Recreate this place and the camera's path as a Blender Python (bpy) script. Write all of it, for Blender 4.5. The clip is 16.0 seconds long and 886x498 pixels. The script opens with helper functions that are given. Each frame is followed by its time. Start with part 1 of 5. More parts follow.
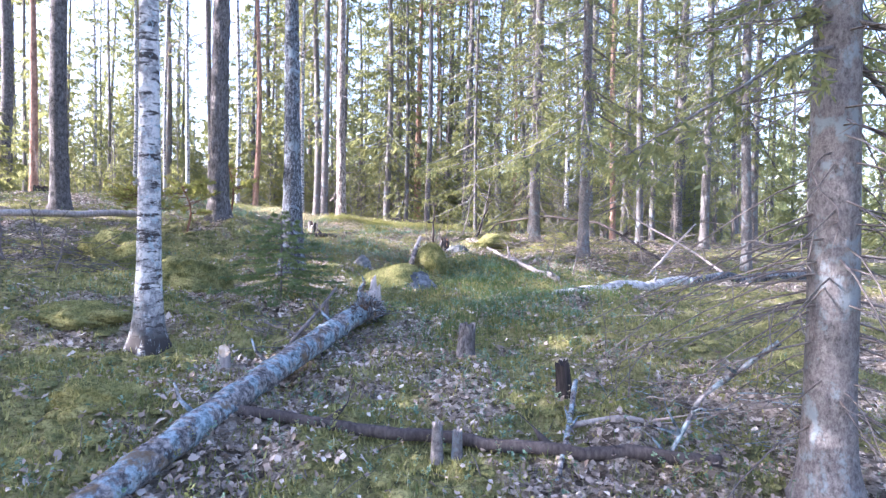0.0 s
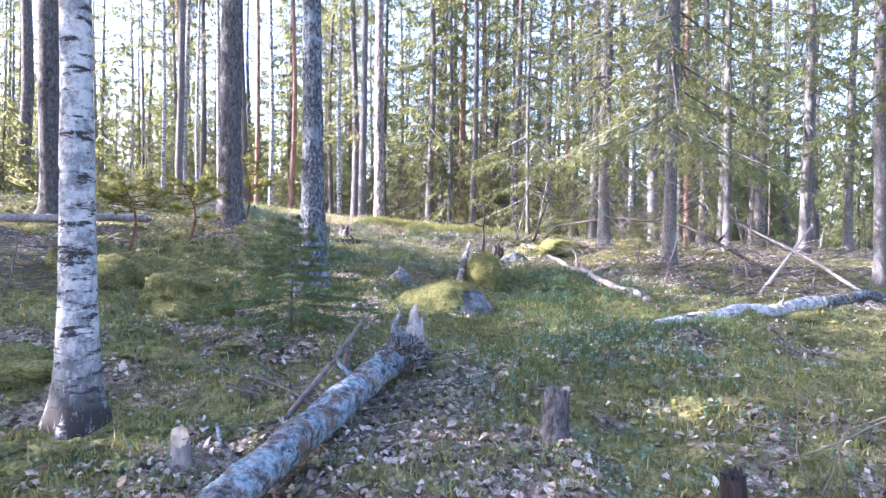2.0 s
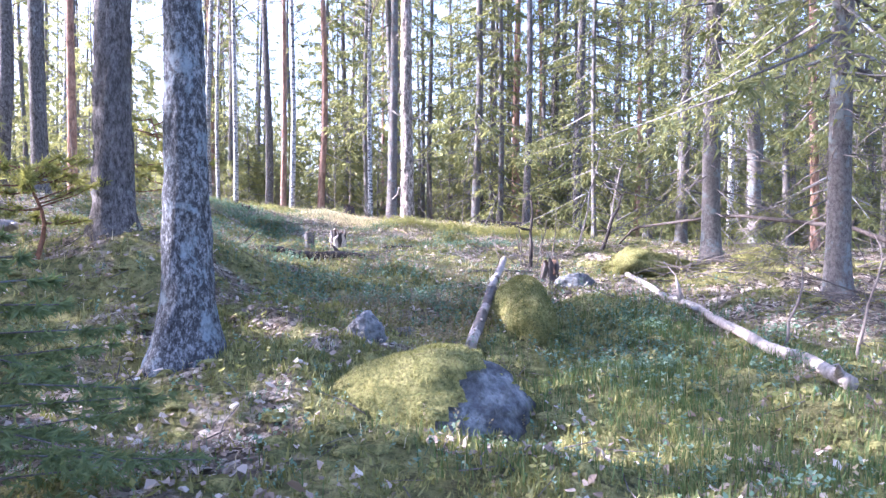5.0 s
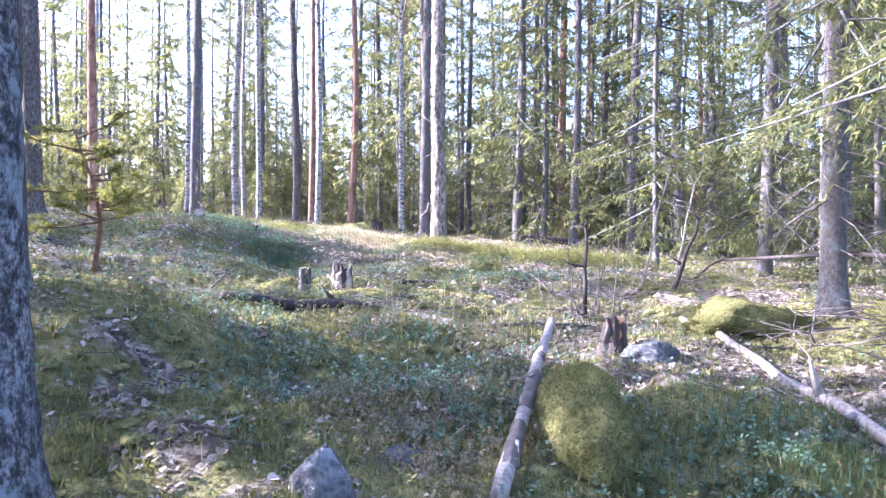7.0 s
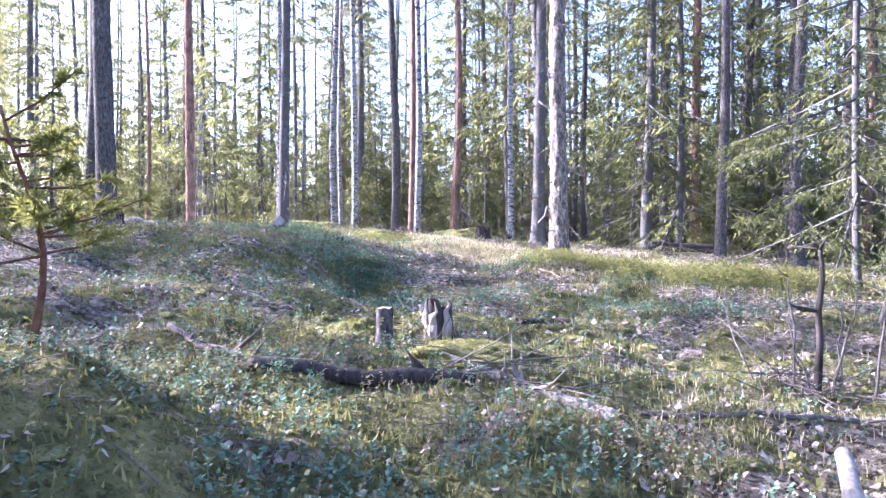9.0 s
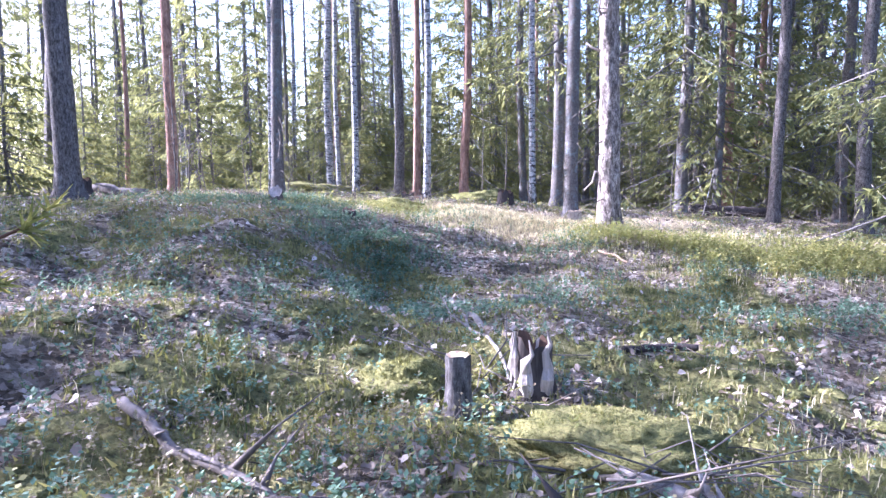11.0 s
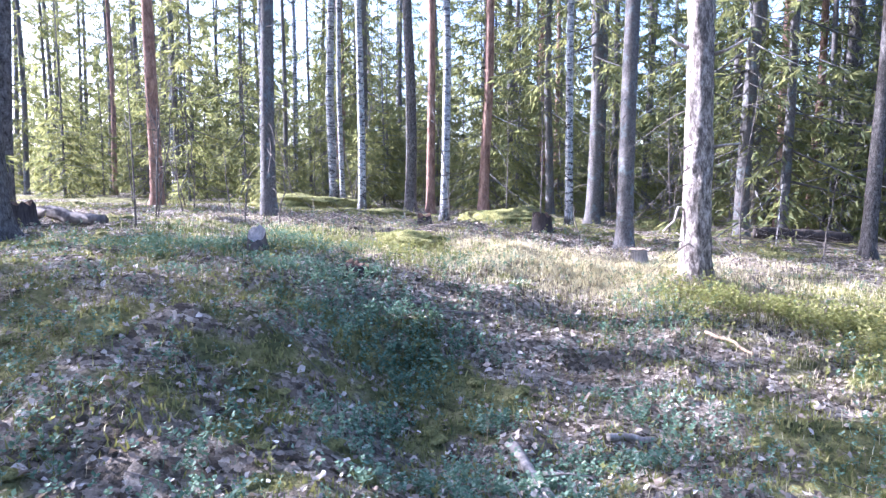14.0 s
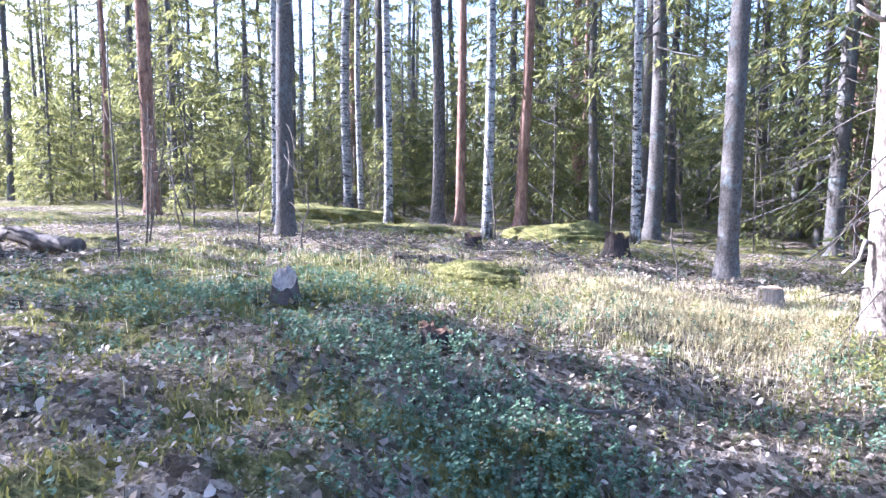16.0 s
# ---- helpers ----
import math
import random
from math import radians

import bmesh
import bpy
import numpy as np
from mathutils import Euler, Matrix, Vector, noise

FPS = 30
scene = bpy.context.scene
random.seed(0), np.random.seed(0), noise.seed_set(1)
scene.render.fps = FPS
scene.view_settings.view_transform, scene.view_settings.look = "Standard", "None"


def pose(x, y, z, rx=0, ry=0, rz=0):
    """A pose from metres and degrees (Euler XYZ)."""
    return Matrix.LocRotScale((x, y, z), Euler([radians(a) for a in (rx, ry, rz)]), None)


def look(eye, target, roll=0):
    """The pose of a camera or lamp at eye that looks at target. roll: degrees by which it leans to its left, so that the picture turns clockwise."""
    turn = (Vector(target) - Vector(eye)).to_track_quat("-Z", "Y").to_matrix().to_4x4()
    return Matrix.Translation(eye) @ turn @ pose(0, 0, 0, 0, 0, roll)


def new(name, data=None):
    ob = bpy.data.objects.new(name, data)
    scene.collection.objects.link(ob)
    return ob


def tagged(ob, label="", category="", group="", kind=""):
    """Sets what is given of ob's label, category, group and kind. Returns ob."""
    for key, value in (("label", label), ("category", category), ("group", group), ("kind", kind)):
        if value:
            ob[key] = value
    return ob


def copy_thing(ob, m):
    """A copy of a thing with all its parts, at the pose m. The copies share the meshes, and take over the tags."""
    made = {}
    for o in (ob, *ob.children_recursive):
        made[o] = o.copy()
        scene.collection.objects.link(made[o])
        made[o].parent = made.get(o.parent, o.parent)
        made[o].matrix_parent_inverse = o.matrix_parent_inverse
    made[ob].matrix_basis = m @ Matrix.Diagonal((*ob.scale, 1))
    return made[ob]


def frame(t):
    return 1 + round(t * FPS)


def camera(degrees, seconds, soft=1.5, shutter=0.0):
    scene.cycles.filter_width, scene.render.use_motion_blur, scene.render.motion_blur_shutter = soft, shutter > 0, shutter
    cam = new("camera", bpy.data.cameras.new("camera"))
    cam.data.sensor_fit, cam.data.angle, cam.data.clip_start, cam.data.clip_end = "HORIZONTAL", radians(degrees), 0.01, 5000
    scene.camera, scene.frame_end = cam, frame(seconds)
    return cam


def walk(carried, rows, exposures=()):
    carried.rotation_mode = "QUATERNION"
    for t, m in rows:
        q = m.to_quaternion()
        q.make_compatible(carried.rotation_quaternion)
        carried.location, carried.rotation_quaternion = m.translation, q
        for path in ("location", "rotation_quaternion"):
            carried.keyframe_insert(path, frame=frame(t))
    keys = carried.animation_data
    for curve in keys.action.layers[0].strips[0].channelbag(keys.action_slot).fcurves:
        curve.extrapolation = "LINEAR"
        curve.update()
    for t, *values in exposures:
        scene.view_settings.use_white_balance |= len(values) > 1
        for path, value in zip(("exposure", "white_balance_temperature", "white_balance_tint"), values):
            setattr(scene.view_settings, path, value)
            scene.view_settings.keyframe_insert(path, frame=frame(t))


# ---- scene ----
cam = camera(68.0, 16.0, soft=1.4)
METRES, EYE, TILT, LEAN, TURN = 14.5, 1.7, 0.0, 0.0, -2.9
ROWS = [
    (0.0, 0.0, 0.0, 0.0, 0.02, -1.19, -0.85),
    (0.5, -0.0031, 0.0253, 0.006, 1.58, -1.16, -0.96),
    (1.0, -0.0096, 0.0559, 0.0061, 2.73, -1.18, -0.92),
    (1.5, -0.0128, 0.0872, 0.0037, 3.3, -1.21, -0.81),
    (2.0, -0.0121, 0.1207, 0.0057, 3.63, -1.21, -0.67),
    (2.5, -0.0089, 0.1587, 0.0036, 3.84, -1.28, -0.51),
    (3.0, -0.002, 0.1951, 0.0023, 3.77, -1.33, -0.52),
    (3.5, 0.0026, 0.2296, 0.0103, 4.05, -1.26, -0.53),
    (4.0, 0.003, 0.2685, 0.007, 5.88, -1.27, -0.42),
    (6.5, -0.004, 0.4368, 0.0305, 11.56, -1.14, -0.23),
    (7.0, -0.0092, 0.4598, 0.0341, 12.82, -0.93, -0.33),
    (7.5, -0.0226, 0.4926, 0.0354, 16.21, -0.93, -0.13),
    (8.0, -0.0309, 0.5186, 0.0375, 19.97, -0.86, 0.05),
    (8.5, -0.0404, 0.5526, 0.0417, 21.73, -0.84, 0.17),
    (9.0, -0.0555, 0.5891, 0.0456, 21.91, -0.91, -0.0),
    (11.5, -0.1366, 0.7043, 0.0701, 20.81, -5.87, 0.43),
    (12.0, -0.1433, 0.7372, 0.0784, 20.89, -6.06, 0.27),
    (12.5, -0.155, 0.7479, 0.0829, 23.03, -5.59, 0.01),
    (13.0, -0.1689, 0.7578, 0.0907, 23.08, -5.53, 0.13),
    (13.5, -0.1803, 0.775, 0.0909, 21.65, -5.79, 0.26),
    (14.0, -0.1934, 0.796, 0.0943, 21.39, -5.88, 0.08),
    (14.5, -0.2157, 0.8221, 0.1003, 21.43, -6.01, 0.07),
    (15.0, -0.2363, 0.8487, 0.1009, 21.42, -6.22, 0.12),
    (15.5, -0.2543, 0.8681, 0.1083, 21.32, -5.87, 0.05),
    (16.0, -0.2802, 0.8904, 0.1047, 21.26, -5.85, -0.08),
]
walk(cam, [(t, pose(0, 0, EYE, TILT, LEAN, TURN) @ pose(METRES * x, METRES * y, METRES * z, 90 + pitch, roll, yaw)) for t, x, y, z, yaw, pitch, roll in ROWS], [(0.0, 2.92, 5450, 28), (4.0, 2.95, 5360, 31), (6.5, 2.92, 5200, 33), (8.0, 2.86, 5170, 33), (9.0, 2.65, 5090, 34), (11.5, 2.58, 4980, 33), (12.5, 2.62, 4940, 30), (14.0, 2.52, 4980, 27), (16.0, 2.46, 5030, 25)])


# ---- world, sun, exposure ----
SUN_YAW, SUN_UP = 94.0, 25.0
sun_way = Vector((-math.sin(radians(SUN_YAW)) * math.cos(radians(SUN_UP)), math.cos(radians(SUN_YAW)) * math.cos(radians(SUN_UP)), math.sin(radians(SUN_UP))))
world = bpy.data.worlds.new("world")
scene.world = world
world.use_nodes = True
wn = world.node_tree
wn.nodes.clear()
sky = wn.nodes.new("ShaderNodeTexSky")
sky.sky_type = "NISHITA"
sky.sun_disc = False
sky.sun_elevation, sky.sun_rotation = radians(SUN_UP), radians(-SUN_YAW)
sky.air_density, sky.dust_density, sky.ozone_density = 1.0, 3.0, 1.0
background = wn.nodes.new("ShaderNodeBackground")
background.inputs["Strength"].default_value = 0.145
world_out = wn.nodes.new("ShaderNodeOutputWorld")
wn.links.new(sky.outputs["Color"], background.inputs["Color"])
wn.links.new(background.outputs["Background"], world_out.inputs["Surface"])
sun_data = bpy.data.lights.new("sun", "SUN")
sun_data.energy, sun_data.angle, sun_data.color = 5.0, radians(0.53), (1.0, 0.9, 0.76)
sun = new("sun", sun_data)
sun.matrix_world = look(sun_way * 60, (0, 0, 0))


# ---- materials ----
class Mat:
    """A node material with a few short ways to add nodes."""

    def __init__(self, name, rough=0.9, spec=0.25):
        self.m = bpy.data.materials.new(name)
        self.m.use_nodes = True
        self.t = self.m.node_tree
        self.bsdf = self.t.nodes["Principled BSDF"]
        self.out = self.t.nodes["Material Output"]
        self.bsdf.inputs["Roughness"].default_value = rough
        self.bsdf.inputs["Specular IOR Level"].default_value = spec

    def node(self, kind, **inputs):
        n = self.t.nodes.new(kind)
        for k, v in inputs.items():
            n.inputs[k.replace("_", " ")].default_value = v
        return n

    def link(self, a, b):
        self.t.links.new(a, b)

    def coords(self, scale=(1, 1, 1), shuffle=True):
        c = self.node("ShaderNodeTexCoord")
        mp = self.node("ShaderNodeMapping")
        mp.inputs["Scale"].default_value = scale
        self.link(c.outputs["Object"], mp.inputs["Vector"])
        if shuffle:
            info = self.node("ShaderNodeObjectInfo")
            k = self.node("ShaderNodeMath")
            k.operation = "MULTIPLY"
            k.inputs[1].default_value = 37.0
            self.link(info.outputs["Random"], k.inputs[0])
            self.link(k.outputs[0], mp.inputs["Location"])
        return mp.outputs["Vector"]

    def noise(self, vec, scale, detail=4.0, rough=0.6):
        n = self.node("ShaderNodeTexNoise", Scale=scale, Detail=detail, Roughness=rough)
        self.link(vec, n.inputs["Vector"])
        return n.outputs["Fac"]

    def ramp(self, fac, stops):
        r = self.node("ShaderNodeValToRGB")
        e = r.color_ramp.elements
        while len(e) < len(stops):
            e.new(0.5)
        for el, (p, c) in zip(e, stops):
            el.position, el.color = p, (c, c, c, 1) if isinstance(c, (int, float)) else (*c, 1)
        self.link(fac, r.inputs["Fac"])
        return r.outputs["Color"]

    def mix(self, fac, a, b, mode="MIX"):
        n = self.node("ShaderNodeMix")
        n.data_type, n.blend_type = "RGBA", mode
        for idx, v in ((0, fac), (6, a), (7, b)):
            if isinstance(v, (int, float)):
                n.inputs[idx].default_value = v if idx == 0 else (v, v, v, 1)
            elif isinstance(v, tuple):
                n.inputs[idx].default_value = (*v, 1)
            else:
                self.link(v, n.inputs[idx])
        return n.outputs[2]

    def blend(self, a, b, share):
        """The mean of two values, with the given share of the second."""
        n = self.node("ShaderNodeMix")
        n.data_type = "FLOAT"
        n.inputs[0].default_value = share
        self.link(a, n.inputs[2])
        self.link(b, n.inputs[3])
        return n.outputs[0]

    def bump(self, fac, strength=0.5, dist=0.01):
        b = self.node("ShaderNodeBump", Strength=strength, Distance=dist)
        self.link(fac, b.inputs["Height"])
        self.link(b.outputs["Normal"], self.bsdf.inputs["Normal"])

    def color(self, c):
        self.link(c, self.bsdf.inputs["Base Color"])
        return self

    def thin(self, color, amount):
        """Lets light through, as leaves and needles do."""
        tr = self.node("ShaderNodeBsdfTranslucent")
        mx = self.node("ShaderNodeMixShader")
        mx.inputs[0].default_value = amount
        if isinstance(color, tuple):
            tr.inputs["Color"].default_value = (*color, 1)
        else:
            self.link(color, tr.inputs["Color"])
        self.link(self.bsdf.outputs[0], mx.inputs[1])
        self.link(tr.outputs[0], mx.inputs[2])
        self.link(mx.outputs[0], self.out.inputs["Surface"])


def island(mt):
    return mt.node("ShaderNodeNewGeometry").outputs["Random Per Island"]


def bark_material(name, dark, mid, pale, stretch, lichen=None, lichen_amount=0.55, bump=0.8, scale=9.0):
    mt = Mat(name, 0.95, 0.15)
    v = mt.coords(stretch)
    n1 = mt.blend(mt.noise(v, scale, 6, 0.65), mt.noise(v, scale * 2.9, 5, 0.7), 0.42)
    c = mt.ramp(n1, [(0.39, dark), (0.49, mid), (0.6, pale)])
    v2 = mt.coords((1, 1, 0.8))
    if lichen:
        n2 = mt.noise(v2, 7.0, 5, 0.7)
        f = mt.ramp(n2, [(lichen_amount, 0.0), (lichen_amount + 0.09, 0.85)])
        c = mt.mix(f, c, lichen)
    n3 = mt.noise(v2, 1.3, 2)
    c = mt.mix(mt.ramp(n3, [(0.3, 0.0), (0.7, 0.4)]), c, tuple(0.6 * k for k in mid))
    mt.color(c)
    mt.bump(n1, bump, 0.012)
    return mt.m


def birch_material(name, white, grey, lichen, bands, lichen_amount, foot=1.0):
    mt = Mat(name, 0.8, 0.25)
    v = mt.coords((1.0, 1.0, 4.0))
    n1 = mt.noise(v, 5.0, 6, 0.7)
    dark = mt.ramp(n1, [(bands, 0.0), (bands + 0.05, 1.0)])
    v2 = mt.coords((1, 1, 1))
    n2 = mt.noise(v2, 15.0, 6, 0.75)
    pale = mt.mix(mt.ramp(n2, [(0.44, 0.0), (0.56, 1.0)]), white, grey)
    c = mt.mix(dark, pale, (0.035, 0.032, 0.032))
    n3 = mt.noise(v2, 16.0, 5, 0.75)
    c = mt.mix(mt.ramp(n3, [(lichen_amount, 0.0), (lichen_amount + 0.06, 0.8)]), c, lichen)
    # the foot of the stem is dark and cracked
    sep = mt.node("ShaderNodeSeparateXYZ")
    tc = mt.node("ShaderNodeTexCoord")
    mt.link(tc.outputs["Object"], sep.inputs[0])
    vv = mt.coords((1, 1, 0.25))
    n4 = mt.noise(vv, 12.0, 4, 0.7)
    low = mt.ramp(sep.outputs["Z"], [(0.08, foot), (0.45, 0.0)])
    cracked = mt.mix(low, 0.0, mt.ramp(n4, [(0.42, 0.0), (0.52, 1.0)]))
    c = mt.mix(cracked, c, (0.04, 0.036, 0.034))
    mt.color(c)
    mt.bump(n2, 0.6, 0.008)
    return mt.m


def wood_material(name, a, b, stretch=(8, 8, 1), scale=6.0):
    mt = Mat(name, 0.85, 0.2)
    v = mt.coords(stretch)
    n = mt.noise(v, scale, 5, 0.6)
    c = mt.ramp(n, [(0.3, a), (0.7, b)])
    n2 = mt.noise(mt.coords(), 2.5, 3)
    c = mt.mix(mt.ramp(n2, [(0.4, 0.0), (0.75, 0.45)]), c, tuple(0.45 * k for k in a))
    mt.color(c)
    mt.bump(n, 0.5, 0.006)
    return mt.m


def plant_material(name, stops, through_color, amount, rough=0.75, spec=0.25):
    mt = Mat(name, rough, spec)
    r = mt.ramp(island(mt), stops)
    n = mt.noise(mt.coords(shuffle=False), 0.9, 2)
    c = mt.mix(mt.ramp(n, [(0.35, 0.0), (0.65, 0.5)]), r, stops[0][1])
    mt.color(c)
    mt.thin(mt.mix(0.5, c, through_color), amount)
    return mt.m


def moss_material(name, stops):
    mt = Mat(name, 0.95, 0.1)
    v = mt.coords()
    n = mt.noise(v, 5.0, 6, 0.7)
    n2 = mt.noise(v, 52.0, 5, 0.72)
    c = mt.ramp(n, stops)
    # darker in the low spots of the noise that also drives the bump
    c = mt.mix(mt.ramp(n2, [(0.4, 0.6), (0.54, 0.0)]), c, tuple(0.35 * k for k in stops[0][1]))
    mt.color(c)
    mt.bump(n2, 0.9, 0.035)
    return mt.m


def log_material():
    """Old birch bark: pale blue lichen, pinkish white bark, rusty and dark patches."""
    mt = Mat("log_bark", 0.9, 0.2)
    v = mt.coords((1, 1, 1))
    fine = mt.noise(v, 26.0, 6, 0.72)
    bark = mt.ramp(fine, [(0.38, (0.035, 0.034, 0.034)), (0.5, (0.13, 0.122, 0.12)), (0.64, (0.32, 0.295, 0.28))])
    blotch = mt.noise(v, 7.5, 5, 0.7)
    lichen = mt.ramp(fine, [(0.4, (0.08, 0.115, 0.13)), (0.58, (0.27, 0.345, 0.38))])
    c = mt.mix(mt.ramp(blotch, [(0.46, 0.0), (0.53, 0.9)]), bark, lichen)
    rust = mt.noise(mt.coords((1.0, 1.0, 1.3)), 4.2, 4, 0.65)
    c = mt.mix(mt.ramp(rust, [(0.57, 0.0), (0.62, 0.8)]), c, (0.13, 0.09, 0.05))
    dark = mt.noise(mt.coords((2.0, 2.0, 2.0)), 5.0, 5, 0.75)
    c = mt.mix(mt.ramp(dark, [(0.58, 0.0), (0.63, 0.9)]), c, (0.03, 0.028, 0.028))
    mt.color(c)
    mt.bump(fine, 0.9, 0.012)
    return mt.m


MOSS = moss_material("moss", [(0.36, (0.12, 0.13, 0.052)), (0.5, (0.25, 0.245, 0.092)), (0.66, (0.4, 0.365, 0.15))])
PINE_BARK = bark_material("pine_bark", (0.028, 0.025, 0.025), (0.1, 0.094, 0.093), (0.21, 0.2, 0.196), (1.5, 1.5, 0.6), (0.25, 0.27, 0.27), 0.62, 1.0, 24.0)
RED_BARK = bark_material("red_pine_bark", (0.1, 0.062, 0.05), (0.27, 0.17, 0.135), (0.42, 0.29, 0.23), (1.6, 1.6, 0.4), None, 0.6, 0.8, 9.0)
SPRUCE_BARK = bark_material("spruce_bark", (0.06, 0.057, 0.056), (0.13, 0.122, 0.119), (0.2, 0.189, 0.185), (1.5, 1.5, 1.0), (0.2, 0.245, 0.265), 0.54, 0.9, 28.0)
BIRCH_BARK = birch_material("birch_bark", (0.46, 0.455, 0.45), (0.18, 0.185, 0.195), (0.28, 0.35, 0.38), 0.525, 0.54)
PALE_BIRCH_BARK = birch_material("fallen_birch_bark", (0.5, 0.49, 0.48), (0.24, 0.24, 0.245), (0.3, 0.35, 0.37), 0.565, 0.58, 0.0)
OLD_BIRCH_BARK = bark_material("old_birch_bark", (0.018, 0.019, 0.021), (0.075, 0.08, 0.088), (0.3, 0.32, 0.345), (1.7, 1.7, 0.95), (0.26, 0.32, 0.36), 0.54, 1.0, 24.0)
LOG_BARK = log_material()
GREY_WOOD = wood_material("weathered_wood", (0.2, 0.175, 0.16), (0.48, 0.43, 0.39))
# flaky pine bark, made paler so that its colour carries the sun on it
SUNLIT_FLAKY_BARK = bark_material("sunlit_flaky_pine_bark", (0.04, 0.033, 0.03), (0.2, 0.172, 0.153), (0.56, 0.5, 0.45), (2.0, 2.0, 0.8), None, 0.6, 1.0, 12.0)
PEELED = wood_material("peeled_inner_bark", (0.045, 0.032, 0.024), (0.17, 0.11, 0.07), (3, 3, 2))
DARK_WOOD = wood_material("wet_dark_wood", (0.028, 0.024, 0.023), (0.1, 0.084, 0.079))
FRESH_WOOD = wood_material("cut_wood", (0.36, 0.25, 0.15), (0.62, 0.5, 0.37))
ROT_WOOD = wood_material("rotten_wood", (0.06, 0.036, 0.026), (0.17, 0.105, 0.07))
CHAR_WOOD = wood_material("charred_wood", (0.012, 0.01, 0.01), (0.055, 0.046, 0.044))
TWIG_WOOD = wood_material("dry_twig_wood", (0.085, 0.072, 0.066), (0.22, 0.195, 0.18), (3, 3, 3))
RUST_TWIG = wood_material("sapling_bark", (0.09, 0.045, 0.03), (0.26, 0.14, 0.09), (4, 4, 4))


def stone_material():
    mt = Mat("granite", 0.85, 0.3)
    v = mt.coords()
    n = mt.noise(v, 6.0, 6, 0.7)
    c = mt.ramp(n, [(0.38, (0.045, 0.046, 0.05)), (0.5, (0.125, 0.132, 0.142)), (0.64, (0.28, 0.295, 0.305))])
    n2 = mt.noise(v, 30.0, 5, 0.7)
    c = mt.mix(mt.ramp(n2, [(0.57, 0.0), (0.64, 0.7)]), c, (0.06, 0.065, 0.06))
    mt.color(c)
    mt.bump(n2, 0.9, 0.03)
    return mt.m


STONE = stone_material()
SPRUCE_NEEDLE = plant_material("spruce_needles", [(0.0, (0.055, 0.08, 0.042)), (0.5, (0.11, 0.13, 0.06)), (1.0, (0.21, 0.21, 0.085))], (0.5, 0.5, 0.18), 0.48)
PINE_NEEDLE = plant_material("pine_needles", [(0.0, (0.08, 0.11, 0.05)), (1.0, (0.19, 0.2, 0.08))], (0.36, 0.38, 0.1), 0.45)
SAPLING_NEEDLE = plant_material("sapling_needles", [(0.0, (0.12, 0.15, 0.045)), (0.6, (0.26, 0.27, 0.08)), (1.0, (0.4, 0.37, 0.12))], (0.4, 0.38, 0.08), 0.4)
SOFT_NEEDLE = plant_material("young_spruce_needles", [(0.0, (0.08, 0.125, 0.06)), (1.0, (0.2, 0.25, 0.11))], (0.24, 0.3, 0.1), 0.4)
LEAF_LITTER = plant_material("leaf_litter", [(0.0, (0.16, 0.12, 0.09)), (0.35, (0.31, 0.25, 0.2)), (0.75, (0.5, 0.43, 0.37)), (1.0, (0.74, 0.68, 0.61))], (0.4, 0.28, 0.18), 0.15, 0.6, 0.35)
SHRUB_LEAF = plant_material("shrub_leaves", [(0.0, (0.08, 0.145, 0.095)), (0.6, (0.18, 0.28, 0.19)), (1.0, (0.36, 0.44, 0.32))], (0.18, 0.26, 0.1), 0.28, 0.6, 0.16)
PALE_SHRUB = plant_material("dry_shrub_leaves", [(0.0, (0.14, 0.1, 0.07)), (0.5, (0.24, 0.23, 0.12)), (1.0, (0.36, 0.3, 0.2))], (0.35, 0.3, 0.12), 0.3, 0.5, 0.4)
SPRIG = plant_material("bilberry_sprigs", [(0.0, (0.12, 0.14, 0.04)), (0.5, (0.27, 0.27, 0.09)), (1.0, (0.46, 0.42, 0.18))], (0.4, 0.4, 0.1), 0.4, 0.5, 0.35)
GRASS = plant_material("grass_blades", [(0.0, (0.05, 0.095, 0.035)), (0.6, (0.11, 0.165, 0.06)), (1.0, (0.24, 0.25, 0.11))], (0.24, 0.3, 0.08), 0.35)
# dry grass, its tones raised to put the glare of the sunlit ridge into colour
DRY_GRASS = plant_material("dry_grass_blades", [(0.0, (0.48, 0.43, 0.26)), (0.6, (0.64, 0.58, 0.39)), (1.0, (0.78, 0.72, 0.54))], (0.62, 0.55, 0.3), 0.4)
MOSS_BLADE = plant_material("moss_tips", [(0.0, (0.11, 0.125, 0.05)), (0.55, (0.26, 0.26, 0.1)), (1.0, (0.46, 0.42, 0.18))], (0.34, 0.32, 0.05), 0.3)


